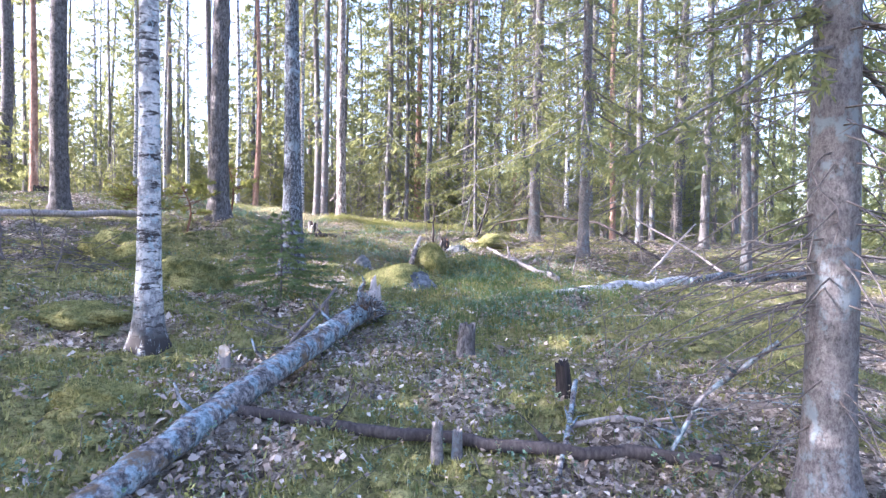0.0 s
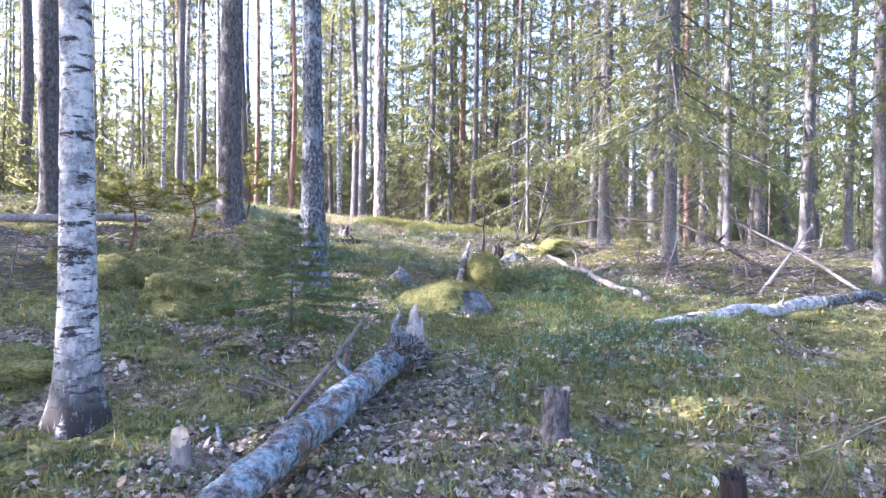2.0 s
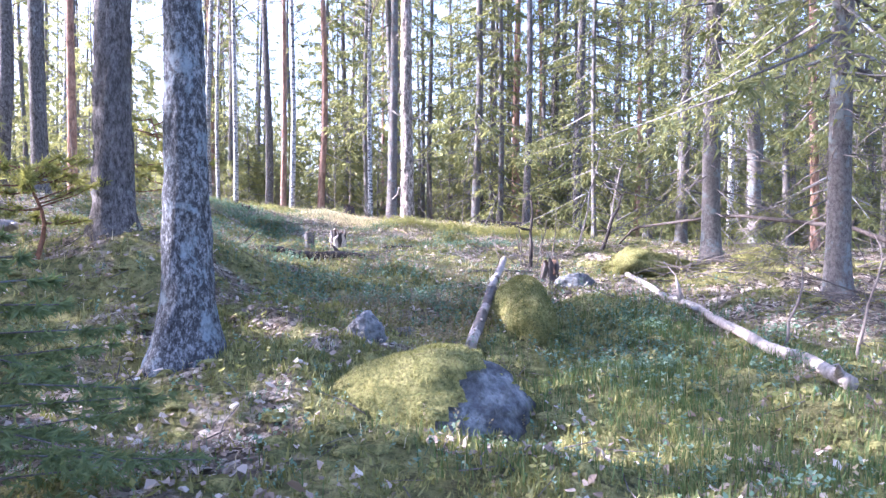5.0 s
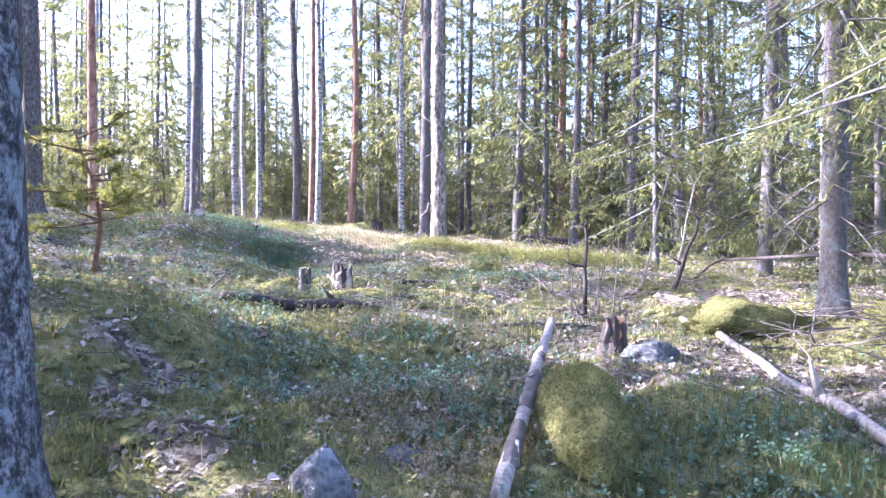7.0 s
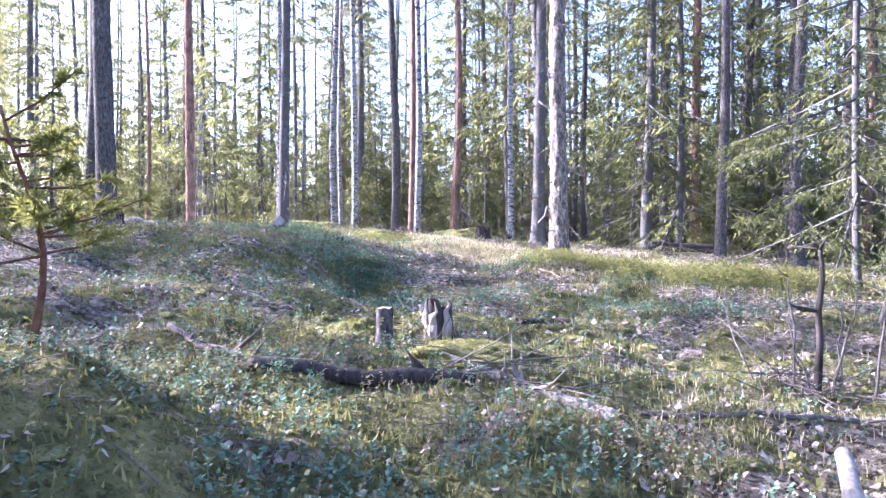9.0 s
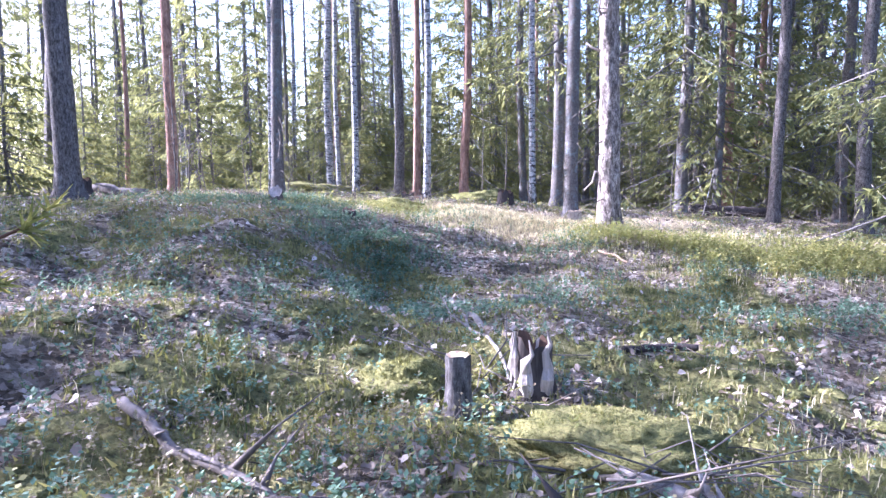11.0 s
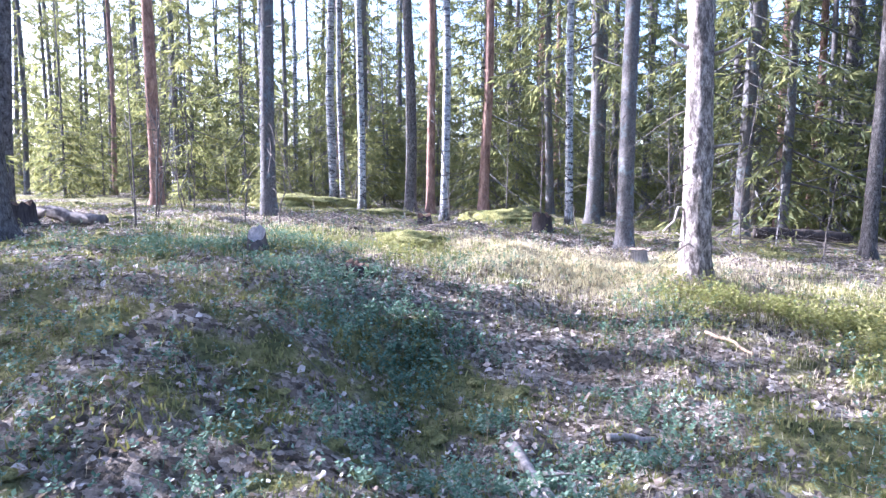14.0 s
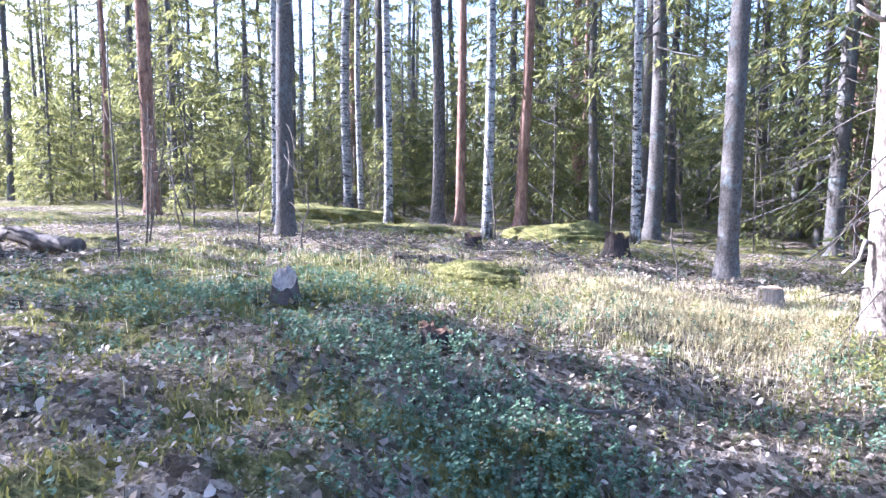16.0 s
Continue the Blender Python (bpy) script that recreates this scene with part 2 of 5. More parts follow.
def ground_material():
    mt = Mat("forest_floor", 0.95, 0.12)
    v = mt.coords(shuffle=False)
    big = mt.noise(v, 0.9, 4, 0.6)
    mid = mt.noise(v, 5.0, 5, 0.65)
    fine = mt.noise(v, 38.0, 5, 0.75)
    moss = mt.ramp(mid, [(0.36, (0.125, 0.135, 0.055)), (0.5, (0.26, 0.25, 0.1)), (0.64, (0.42, 0.38, 0.17))])
    # litter: small flat scraps, each of its own tone
    bent = mt.node("ShaderNodeVectorMath")
    bent.operation = "ADD"
    wave = mt.node("ShaderNodeTexNoise", Scale=30.0, Detail=2.0)
    mt.link(v, wave.inputs["Vector"])
    bit = mt.node("ShaderNodeVectorMath")
    bit.operation = "SCALE"
    bit.inputs["Scale"].default_value = 0.05
    mt.link(wave.outputs["Color"], bit.inputs[0])
    mt.link(v, bent.inputs[0])
    mt.link(bit.outputs[0], bent.inputs[1])
    cell = mt.node("ShaderNodeTexVoronoi", Scale=26.0)
    mt.link(bent.outputs[0], cell.inputs["Vector"])
    tone = mt.node("ShaderNodeSeparateXYZ")
    mt.link(cell.outputs["Color"], tone.inputs[0])
    litter = mt.ramp(tone.outputs["X"], [(0.05, (0.1, 0.08, 0.062)), (0.45, (0.28, 0.23, 0.185)), (0.8, (0.44, 0.375, 0.315)), (1.0, (0.66, 0.59, 0.51))])
    at = mt.node("ShaderNodeAttribute")
    at.attribute_name = "litter"
    edge = mt.node("ShaderNodeMath")
    edge.operation = "ADD"
    mt.link(at.outputs["Fac"], edge.inputs[0])
    jit = mt.node("ShaderNodeMath")
    jit.operation = "MULTIPLY_ADD"
    mt.link(mid, jit.inputs[0])
    jit.inputs[1].default_value, jit.inputs[2].default_value = 0.9, -0.45
    mt.link(jit.outputs[0], edge.inputs[1])
    c = mt.mix(mt.ramp(edge.outputs[0], [(0.4, 0.0), (0.6, 1.0)]), moss, litter)
    c = mt.mix(mt.ramp(big, [(0.5, 0.0), (0.75, 0.4)]), c, (0.06, 0.055, 0.03))
    # near-black where either of the two bump noises is low
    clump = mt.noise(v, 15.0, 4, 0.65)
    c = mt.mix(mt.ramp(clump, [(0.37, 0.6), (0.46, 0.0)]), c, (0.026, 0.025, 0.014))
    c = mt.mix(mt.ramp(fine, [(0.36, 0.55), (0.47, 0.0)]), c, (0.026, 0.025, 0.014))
    both = mt.node("ShaderNodeMath")
    both.operation = "MULTIPLY_ADD"
    mt.link(clump, both.inputs[0])
    both.inputs[1].default_value = 1.6
    mt.link(fine, both.inputs[2])
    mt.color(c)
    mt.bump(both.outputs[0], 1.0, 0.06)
    return mt.m


FLOOR = ground_material()


# ---- geometry helpers ----
class Bag:
    """Gathers triangles and quads of one mesh."""

    def __init__(self):
        self.v, self.f, self.n = [], [], 0

    def add(self, verts, faces):
        verts, faces = np.asarray(verts, float).reshape(-1, 3), np.asarray(faces, int)
        if faces.shape[1] == 4:
            faces = np.concatenate([faces[:, [0, 1, 2]], faces[:, [0, 2, 3]]])
        self.v.append(verts)
        self.f.append(faces + self.n)
        self.n += len(verts)

    def tube(self, pts, radii, sides=5, wobble=0.0, rng=None):
        pts = np.asarray(pts, float)
        m = len(pts)
        radii = np.broadcast_to(np.asarray(radii, float), (m,))
        tan = np.gradient(pts, axis=0)
        tan /= np.linalg.norm(tan, axis=1)[:, None] + 1e-9
        ref = np.array([0.0, 0, 1]) if abs(tan[0][2]) < 0.9 else np.array([1.0, 0, 0])
        a = np.cross(tan, ref)
        a /= np.linalg.norm(a, axis=1)[:, None] + 1e-9
        b = np.cross(tan, a)
        ang = np.arange(sides) * 2 * np.pi / sides
        rr = radii[:, None] * np.ones((m, sides))
        if wobble and rng is not None:
            rr = rr * (1 + wobble * rng.uniform(-1, 1, (m, sides)))
        ring = pts[:, None] + rr[..., None] * (np.cos(ang)[None, :, None] * a[:, None] + np.sin(ang)[None, :, None] * b[:, None])
        i = np.arange(m - 1)[:, None] * sides
        j = np.arange(sides)[None]
        k = (j + 1) % sides
        faces = np.stack([i + j, i + k, i + sides + k, i + sides + j], -1).reshape(-1, 4)
        if sides == 3:  # thin twigs need no end caps
            self.add(ring, faces)
            return
        verts = np.concatenate([ring.reshape(-1, 3), pts[:1], pts[-1:]])
        c0, c1 = m * sides, m * sides + 1
        jj = np.arange(sides)
        kk = (jj + 1) % sides
        self.add(verts, faces)
        self.n -= len(verts)
        self.f.append(np.concatenate([np.stack([np.full(sides, c0), kk, jj], -1), np.stack([np.full(sides, c1), (m - 1) * sides + jj, (m - 1) * sides + kk], -1)]) + self.n)
        self.n += len(verts)

    def mesh(self, name, material, smooth=True):
        v, f = np.concatenate(self.v), np.concatenate(self.f)
        me = bpy.data.meshes.new(name)
        me.vertices.add(len(v))
        me.vertices.foreach_set("co", v.astype(np.float32).ravel())
        me.loops.add(f.size)
        me.loops.foreach_set("vertex_index", f.astype(np.int32).ravel())
        me.polygons.add(len(f))
        me.polygons.foreach_set("loop_start", (np.arange(len(f)) * 3).astype(np.int32))
        me.update(calc_edges=True)
        me.polygons.foreach_set("use_smooth", np.full(len(f), smooth))
        me.materials.append(material)
        return me


def part(name, mesh, parent, label=""):
    ob = new(name, mesh)
    ob.parent = parent
    return tagged(ob, label)


def thing(name, at, label, category, group="", turn=0.0, kind=""):
    ob = new(name)
    ob.empty_display_size = 0.2
    ob.matrix_basis = pose(*at, 0, 0, turn)
    return tagged(ob, label, category, group, kind)


# ---- lie of the land ----
table = np.random.RandomState(7).rand(64, 64)


def vnoise(x, y):
    xi, yi = np.floor(x).astype(int), np.floor(y).astype(int)
    u, w = x - xi, y - yi
    u, w = u * u * (3 - 2 * u), w * w * (3 - 2 * w)
    g = lambda a, b: table[a % 64, b % 64]
    return (g(xi, yi) * (1 - u) + g(xi + 1, yi) * u) * (1 - w) + (g(xi, yi + 1) * (1 - u) + g(xi + 1, yi + 1) * u) * w - 0.5


MOUNDS = (  # x, y, breadth, height of the swells and hollows
    (-2.7, 9.9, 0.7, 0.50),
    (-2.0, 7.5, 0.8, -0.27),
    (-5.1, 13.4, 0.7, -0.32),
    (-3.4, 15.0, 0.6, -0.29),
    (-4.9, 14.2, 1.6, 0.25),
    (-5.2, 10.2, 2.2, 0.12),
    (-2.6, 9.6, 1.3, -0.39),
    (-3.4, 7.6, 1.2, 0.02),
    (-1.5, 8.9, 0.9, 0.24),
    (-2.9, 12.6, 1.2, -0.26),
    (-3.0, 14.7, 1.0, -0.22),
    (-1.4, 15.2, 1.2, -0.16),
    (-2.8, 16.4, 1.3, -0.13),
    (-1.2, 18.2, 1.8, 0.03),
    (2.0, 12.3, 1.2, 0.01),
    (0.3, 12.6, 1.2, -0.30),
    (1.2, 17.2, 2.2, -0.12),
    (0.3, 9.0, 1.3, -0.39),
    (1.9, 7.2, 1.5, 0.08),
    (-1.6, 5.0, 1.3, -0.04),
    (0.6, 6.1, 1.0, -0.08),
    (3.2, 9.2, 1.4, -0.10),
    (-8, 19, 3.0, 0.14),
    (-6, 25, 4.0, -0.00),
    (1.5, 27, 4.0, 0.05),
    (-1.2, 9.7, 0.8, -0.12),
    (0.15, 7.8, 0.35, -0.12),
)


def land(x, y):
    """Height of the ground, with hummocks."""
    x, y = np.asarray(x, float), np.asarray(y, float)
    rise = lambda a, b: 1 / (1 + np.exp(-(y - a) / b))
    z = -0.305 + 2.199 * rise(5, 3) + 0.181 * rise(13, 3) - 0.294 * rise(28, 6) - 0.203 * np.tanh(x / 6) * rise(4, 4) - 0.540 * np.tanh(x / 15) + 0.003 * np.tanh(x / 6) * rise(20, 4)
    for cx, cy, w, h in MOUNDS:
        z = z + h * np.exp(-((x - cx) ** 2 + (y - cy) ** 2) / (2 * w * w))
    return z + 0.12 * vnoise(x / 0.95 + 5, y / 0.95) + 0.115 * vnoise(x / 0.42, y / 0.42 + 9) + 0.065 * vnoise(x / 0.17 + 3, y / 0.17)


def up(x, y, dz=0.0):
    return (x, y, float(land(x, y)) + dz)


def littered(x, y):
    """0 where moss grows, 1 where fallen leaves lie."""
    n = 0.47 + 0.8 * vnoise(x / 1.1 + 20, y / 1.1 + 11) + 0.7 * vnoise(x / 0.42, y / 0.42 + 31) + 0.7 * vnoise(x / 0.17 + 8, y / 0.17 + 31)
    # the spot at (-2.8, 18.7) adds pale litter to brighten the sunlit strip
    for cx, cy, w, h in ((0.2, 4.6, 1.1, 0.02), (-0.9, 6.0, 0.8, 0.2), (-4.5, 14.3, 1.2, 0.12), (-1.2, 8.8, 1.0, -0.3), (1.2, 8.2, 1.2, -0.5), (-2.8, 18.7, 1.8, 0.35), (-3.4, 6.0, 1.2, -0.2), (-4.0, 12.6, 0.8, 0.1), (-2.6, 15.6, 0.7, 0.2), (-1.7, 14.4, 0.8, 0.2), (-4.8, 14.8, 1.1, 0.1), (-3.4, 13.3, 0.7, 0.1), (-1.9, 9.0, 0.9, 0.1)):
        n = n + h * np.exp(-((x - cx) ** 2 + (y - cy) ** 2) / (2 * w * w))
    return n


def spaced(lo, hi, step, far, grow=1.22):
    mid = list(np.arange(lo, hi, step))
    s, a = step, []
    while mid[-1] < far:
        s *= grow
        mid.append(mid[-1] + s)
    s = step
    while (a[-1] if a else mid[0]) > -far:
        s *= grow
        a.append((a[-1] if a else mid[0]) - s)
    return np.array(a[::-1] + mid)


gx, gy = spaced(-9.0, 6.0, 0.076, 600), spaced(0.5, 22.5, 0.076, 600)
GX, GY = np.meshgrid(gx, gy, indexing="ij")
bag = Bag()
ny = len(gy)
ii = (np.arange(len(gx) - 1)[:, None] * ny + np.arange(ny - 1)[None]).ravel()
bag.add(np.stack([GX, GY, land(GX, GY)], -1), np.stack([ii, ii + ny, ii + ny + 1, ii + 1], -1))
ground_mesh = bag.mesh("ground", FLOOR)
attr = ground_mesh.attributes.new("litter", "FLOAT", "POINT")
attr.data.foreach_set("value", littered(GX.ravel(), GY.ravel()).astype(np.float32))
ground = tagged(new("ground", ground_mesh), "uneven mossy forest floor strewn with fallen leaves", "ground", kind="structure")


# ---- trees ----
def trunk_bag(r, tall, seed, sides=10, fine=False, flare=0.5, bend=0.15, plates=0.0, base_low=0.25, swell=0.0):
    """A tapered stem with root flare, rough bark and a slight bend."""
    rng = np.random.RandomState(seed)
    z = np.concatenate([np.arange(-base_low, 5.0, 0.045), np.linspace(5.0, tall, 14)]) if fine else np.concatenate([[-base_low, 0, 0.12, 0.3, 0.7], np.linspace(1.4, tall, 11)])
    ang = np.arange(sides) * 2 * np.pi / sides
    Z, A = np.meshgrid(z, ang, indexing="ij")
    zz = np.clip(Z, 0, None)
    rad = r * (1 - 0.82 * (zz / tall) ** 1.1) * (1 + swell * np.exp(-zz / 1.1))
    lobes = 1 + 0.35 * np.cos(A * 4 + rng.uniform(0, 6)) * np.exp(-zz / 0.12)
    rad = rad * (1 + flare * np.exp(-zz / 0.16) * lobes)
    if fine:
        n = vnoise(A * sides / 6.28 * 0.5 + seed, Z * 9) + 0.6 * vnoise(A * 2.2 + seed, Z * 3)
        rad = rad * (1 + (0.05 + plates) * n)
        rad = rad + plates * 0.05 * np.where(vnoise(A * 3.2 + 3 * np.sin(Z * 5) * 0.2 + seed, Z * 5 + seed) > 0.05, 1, -0.6) * 0.6
    px = bend * np.sin(Z * 0.35 + rng.uniform(0, 6)) * np.clip(Z, 0, 3) / 3 * 0.4
    py = bend * np.sin(Z * 0.3 + rng.uniform(0, 6)) * np.clip(Z, 0, 3) / 3 * 0.4
    px, py = px - px[0:1], py - py[0:1]
    P = np.stack([px + rad * np.cos(A), py + rad * np.sin(A), Z], -1)
    i = np.arange(len(z) - 1)[:, None] * sides
    j = np.arange(sides)[None]
    k = (j + 1) % sides
    b = Bag()
    b.add(P, np.stack([i + j, i + k, i + sides + k, i + sides + j], -1).reshape(-1, 4))
    return b


def kites(b, p0, p1, width, roll):
    """Thin leaf-shaped slips from p0 to p1, turned by roll."""
    d = p1 - p0
    side = np.cross(d, np.array([0.0, 0, 1]))
    side /= np.linalg.norm(side, axis=1)[:, None] + 1e-6
    upv = np.cross(side, d)
    upv /= np.linalg.norm(upv, axis=1)[:, None] + 1e-6
    w = width * (np.cos(roll)[:, None] * side + np.sin(roll)[:, None] * upv)
    mid = p0 + 0.45 * d
    n = len(p0)
    b.add(np.stack([p0, mid + w, p1, mid - w], 1), np.arange(4 * n).reshape(n, 4))


def needles(b, p0, p1, count, length, width, rng):
    """Small slips along each twig from p0 to p1."""
    n = len(p0)
    s = rng.uniform(0.05, 1.0, (n, count))
    d = p1 - p0
    dn = d / (np.linalg.norm(d, axis=1)[:, None] + 1e-6)
    q0 = p0[:, None] + s[..., None] * d[:, None]
    way = dn[:, None] * 0.75 + rng.normal(0, 0.5, (n, count, 3)) + np.array([0, 0, -0.12])
    way /= np.linalg.norm(way, axis=2)[..., None]
    q1 = q0 + way * length * rng.uniform(0.6, 1.2, (n, count, 1))
    w = np.cross(way, rng.normal(0, 1, (n, count, 3)))
    w /= np.linalg.norm(w, axis=2)[..., None] + 1e-6
    V = np.stack([q0 - w * width, q0 + w * width, q1], 2).reshape(-1, 3)
    b.add(V, np.arange(n * count * 3).reshape(-1, 3))


def spruce_crown(seed, low, high, reach, branches, detail, droop=0.5, gaps=0.25, near=False, width=0.022):
    """Boughs that hang and tip up again, with side twigs. Returns needles and wood."""
    rng = np.random.RandomState(seed)
    green, wood = Bag(), Bag()
    for i in range(branches):
        h = low + (high - low) * ((i + rng.uniform(0, 1)) / branches) ** 1.2
        k = (h - low) / (high - low)
        L = reach * (1 - k) ** 0.75 * rng.uniform(0.35, 1.2) + 0.15
        if k < 0.3 and rng.rand() < gaps:
            L *= 0.45
        a = i * 2.399 + rng.uniform(-0.5, 0.5)
        dirv = np.array([math.cos(a), math.sin(a), 0])
        s = np.linspace(0, 1, 6)
        dr = droop * (1 - 0.8 * k) * rng.uniform(0.5, 1.7)
        path = dirv * (s * L)[:, None] + np.array([0, 0, 1.0]) * (h + L * (0.25 * k * s - dr * s**1.3 + 0.35 * dr * s**3))[:, None]
        wood.tube(path[[0, 2, 5]] if L > 0.9 else path[[0, 5]], np.linspace(0.016, 0.004, 3 if L > 0.9 else 2) * (0.6 + L * 0.4), 3)
        m = max(6, int(L / detail))
        t = rng.uniform(0.12, 1.0, m) ** 0.8
        p0 = np.stack([np.interp(t, s, path[:, c]) for c in range(3)], -1)
        sign = np.where(rng.rand(m) < 0.5, 1, -1)
        ta = a + sign * rng.uniform(0.4, 1.1, m)
        tl = np.clip(0.42 * L * (1.15 - t), 0.08, 0.5) * rng.uniform(0.6, 1.2, m)
        p1 = p0 + np.stack([np.cos(ta) * tl, np.sin(ta) * tl, -tl * rng.uniform(0.2, 1.5, m)], -1)
        if near:
            needles(green, p0, p1, 7, 0.085, 0.011, rng)
        else:
            # short sprays, set off along the side twigs
            q0 = p0 + (p1 - p0) * rng.uniform(0, 0.8, (m, 1))
            way = (p1 - p0) / (np.linalg.norm(p1 - p0, axis=1)[:, None] + 1e-6) + rng.normal(0, 0.35, (m, 3))
            q1 = q0 + way * rng.uniform(0.09, 0.21, (m, 1))
            w = np.cross(way, rng.normal(0, 1, (m, 3)))
            w *= width / (np.linalg.norm(w, axis=1)[:, None] + 1e-6)
            green.add(np.stack([q0 - w, q0 + w, q1], 1), np.arange(3 * m).reshape(m, 3))
    return green, wood


def dead_twigs(seed, low, high, count, length, r, thick=0.007):
    """Dry bare branches on the lower stem."""
    rng = np.random.RandomState(seed)
    b = Bag()
    for i in range(count):
        h, a, L = rng.uniform(low, high), rng.uniform(0, 6.28), length * rng.uniform(0.3, 1.2)
        s = np.linspace(0, 1, 5)
        dr = rng.uniform(0.1, 0.9)
        side = rng.uniform(-0.3, 0.3)
        path = np.stack([np.cos(a + side * s) * (r * 0.7 + s * L), np.sin(a + side * s) * (r * 0.7 + s * L), h - L * dr * s**1.4], -1)
        b.tube(path, np.linspace(thick, 0.002, 5), 3)
        for _ in range(rng.randint(1, 4)):
            t = rng.uniform(0.3, 0.9)
            q = np.array([np.interp(t, s, path[:, c]) for c in range(3)])
            a2 = a + rng.uniform(-1.2, 1.2)
            l2 = L * rng.uniform(0.2, 0.45)
            q2 = q + np.array([math.cos(a2) * l2, math.sin(a2) * l2, -l2 * rng.uniform(0.0, 0.9)])
            b.tube(np.array([q, (q + q2) / 2 + rng.normal(0, 0.02, 3), q2]), [thick * 0.55, thick * 0.4, 0.0015], 3)
    return b


def pine_crown(seed, low, high, reach, branches):
    rng = np.random.RandomState(seed)
    green, wood = Bag(), Bag()
    for i in range(branches):
        h = low + (high - low) * rng.uniform(0, 1)
        k = (h - low) / (high - low)
        L, a = reach * (1 - 0.6 * k) * rng.uniform(0.5, 1.1), rng.uniform(0, 6.28)
        s = np.linspace(0, 1, 5)
        path = np.stack([np.cos(a + 0.4 * s) * s * L, np.sin(a + 0.4 * s) * s * L, h + L * (0.1 * s + 0.35 * s * s * rng.uniform(-0.3, 1))], -1)
        wood.tube(path, np.linspace(0.035, 0.008, 5), 3)
        m = 30
        t = rng.uniform(0.35, 1.0, m)
        p0 = np.stack([np.interp(t, s, path[:, c]) for c in range(3)], -1) + rng.normal(0, 0.1, (m, 3))
        p1 = p0 + rng.normal(0, 0.16, (m, 3)) + np.array([0, 0, 0.1])
        kites(green, p0, p1, 0.035, rng.uniform(0, 3, m))
        kites(green, p0 + rng.normal(0, 0.08, (m, 3)), p1 + rng.normal(0, 0.1, (m, 3)), 0.03, rng.uniform(0, 3, m))
    return green, wood


def birch_crown(seed, low, high, reach):
    rng = np.random.RandomState(seed)
    wood = Bag()
    for i in range(34):
        h = low + (high - low) * rng.uniform(0, 1)
        L, a = reach * rng.uniform(0.4, 1.1) * (1.2 - (h - low) / (high - low)), rng.uniform(0, 6.28)
        s = np.linspace(0, 1, 6)
        path = np.stack([np.cos(a + 0.3 * s) * s * L, np.sin(a + 0.3 * s) * s * L, h + L * (0.9 * s - 0.6 * s * s)], -1)
        wood.tube(path, np.linspace(0.018, 0.004, 6), 4)
        for _ in range(4):
            t = rng.uniform(0.3, 1)
            q = np.array([np.interp(t, s, path[:, c]) for c in range(3)])
            d = rng.normal(0, 0.3, 3) + np.array([0, 0, -0.25])
            wood.tube(np.array([q, q + d * 0.6, q + d + np.array([0, 0, -0.1])]), [0.005, 0.004, 0.002], 3)
    return wood


def mesh_pair(pair, name, needle, wood):
    return pair[0].mesh(name, needle, False), pair[1].mesh(name + "_wood", wood)


SPRUCE_FAR = [mesh_pair(spruce_crown(20 + i, lo, hi, re, 78, 0.021, 0.7, 0.25, False, 0.024), "spruce_crown", SPRUCE_NEEDLE, SPRUCE_BARK) for i, (lo, hi, re) in enumerate(((3.2, 17, 1.9), (1.6, 15, 1.8), (7.0, 18, 2.0), (2.4, 13, 1.6)))]
SPRUCE_NEAR = [mesh_pair(spruce_crown(40 + i, lo, hi, re, 96, 0.04, 0.6, 0.2, True), "spruce_crown", SPRUCE_NEEDLE, SPRUCE_BARK) for i, (lo, hi, re) in enumerate(((1.7, 11, 1.6), (2.3, 12, 1.6), (0.9, 11, 1.7)))]
SPRUCE_DENSE = [mesh_pair(spruce_crown(50 + i, lo, hi, re, 84, 0.024, 0.7, 0.15, False, 0.028), "spruce_crown", SPRUCE_NEEDLE, SPRUCE_BARK) for i, (lo, hi, re) in enumerate(((0.8, 15, 2.1), (2.0, 17, 2.2), (0.5, 12, 2.0)))]
SPRUCE_SMALL = [mesh_pair(spruce_crown(60 + i, 0.25, hi, re, 58, 0.0145, 0.65, 0.25, False, 0.02), "spruce_crown", SPRUCE_NEEDLE, SPRUCE_BARK) for i, (hi, re) in enumerate(((4.2, 1.1), (6.0, 1.4), (2.4, 0.8)))]
PINE_CROWN = [mesh_pair(pine_crown(70 + i, lo, hi, 2.3, 34), "pine_crown", PINE_NEEDLE, RED_BARK) for i, (lo, hi) in enumerate(((9.0, 16.5), (7.5, 15.5)))]
BIRCH_CROWN = [birch_crown(80, 4.5, 14, 2.0).mesh("birch_twigs", TWIG_WOOD)]
DEAD = [dead_twigs(90 + i, 0.4, 4.5, n, l, 0.08).mesh("dead_twigs", TWIG_WOOD) for i, (n, l) in enumerate(((60, 0.6), (100, 0.75), (24, 0.6), (10, 0.8), (190, 0.95)))]
THIN_TRUNK = {k: [trunk_bag(0.1, 16, 100 + 7 * i + n, 9, False, 0.45, 0.2).mesh("trunk", m) for i in range(2)] for n, (k, m) in enumerate((("pine", PINE_BARK), ("red", RED_BARK), ("spruce", SPRUCE_BARK), ("birch", BIRCH_BARK)))}

LABELS = {
    "pine": "tall grey-barked pine with a bare straight stem",
    "red": "tall slender pine with reddish flaking bark",
    "spruce": "tall spruce with drooping green boughs and dry lower twigs",
    "birch": "slender birch with white dark-banded bark, leafless",
    "small": "young green spruce with boughs down to the moss",
}
CATS = {"pine": "pine tree", "red": "pine tree", "spruce": "spruce tree", "birch": "birch tree", "small": "spruce tree"}
count = 0


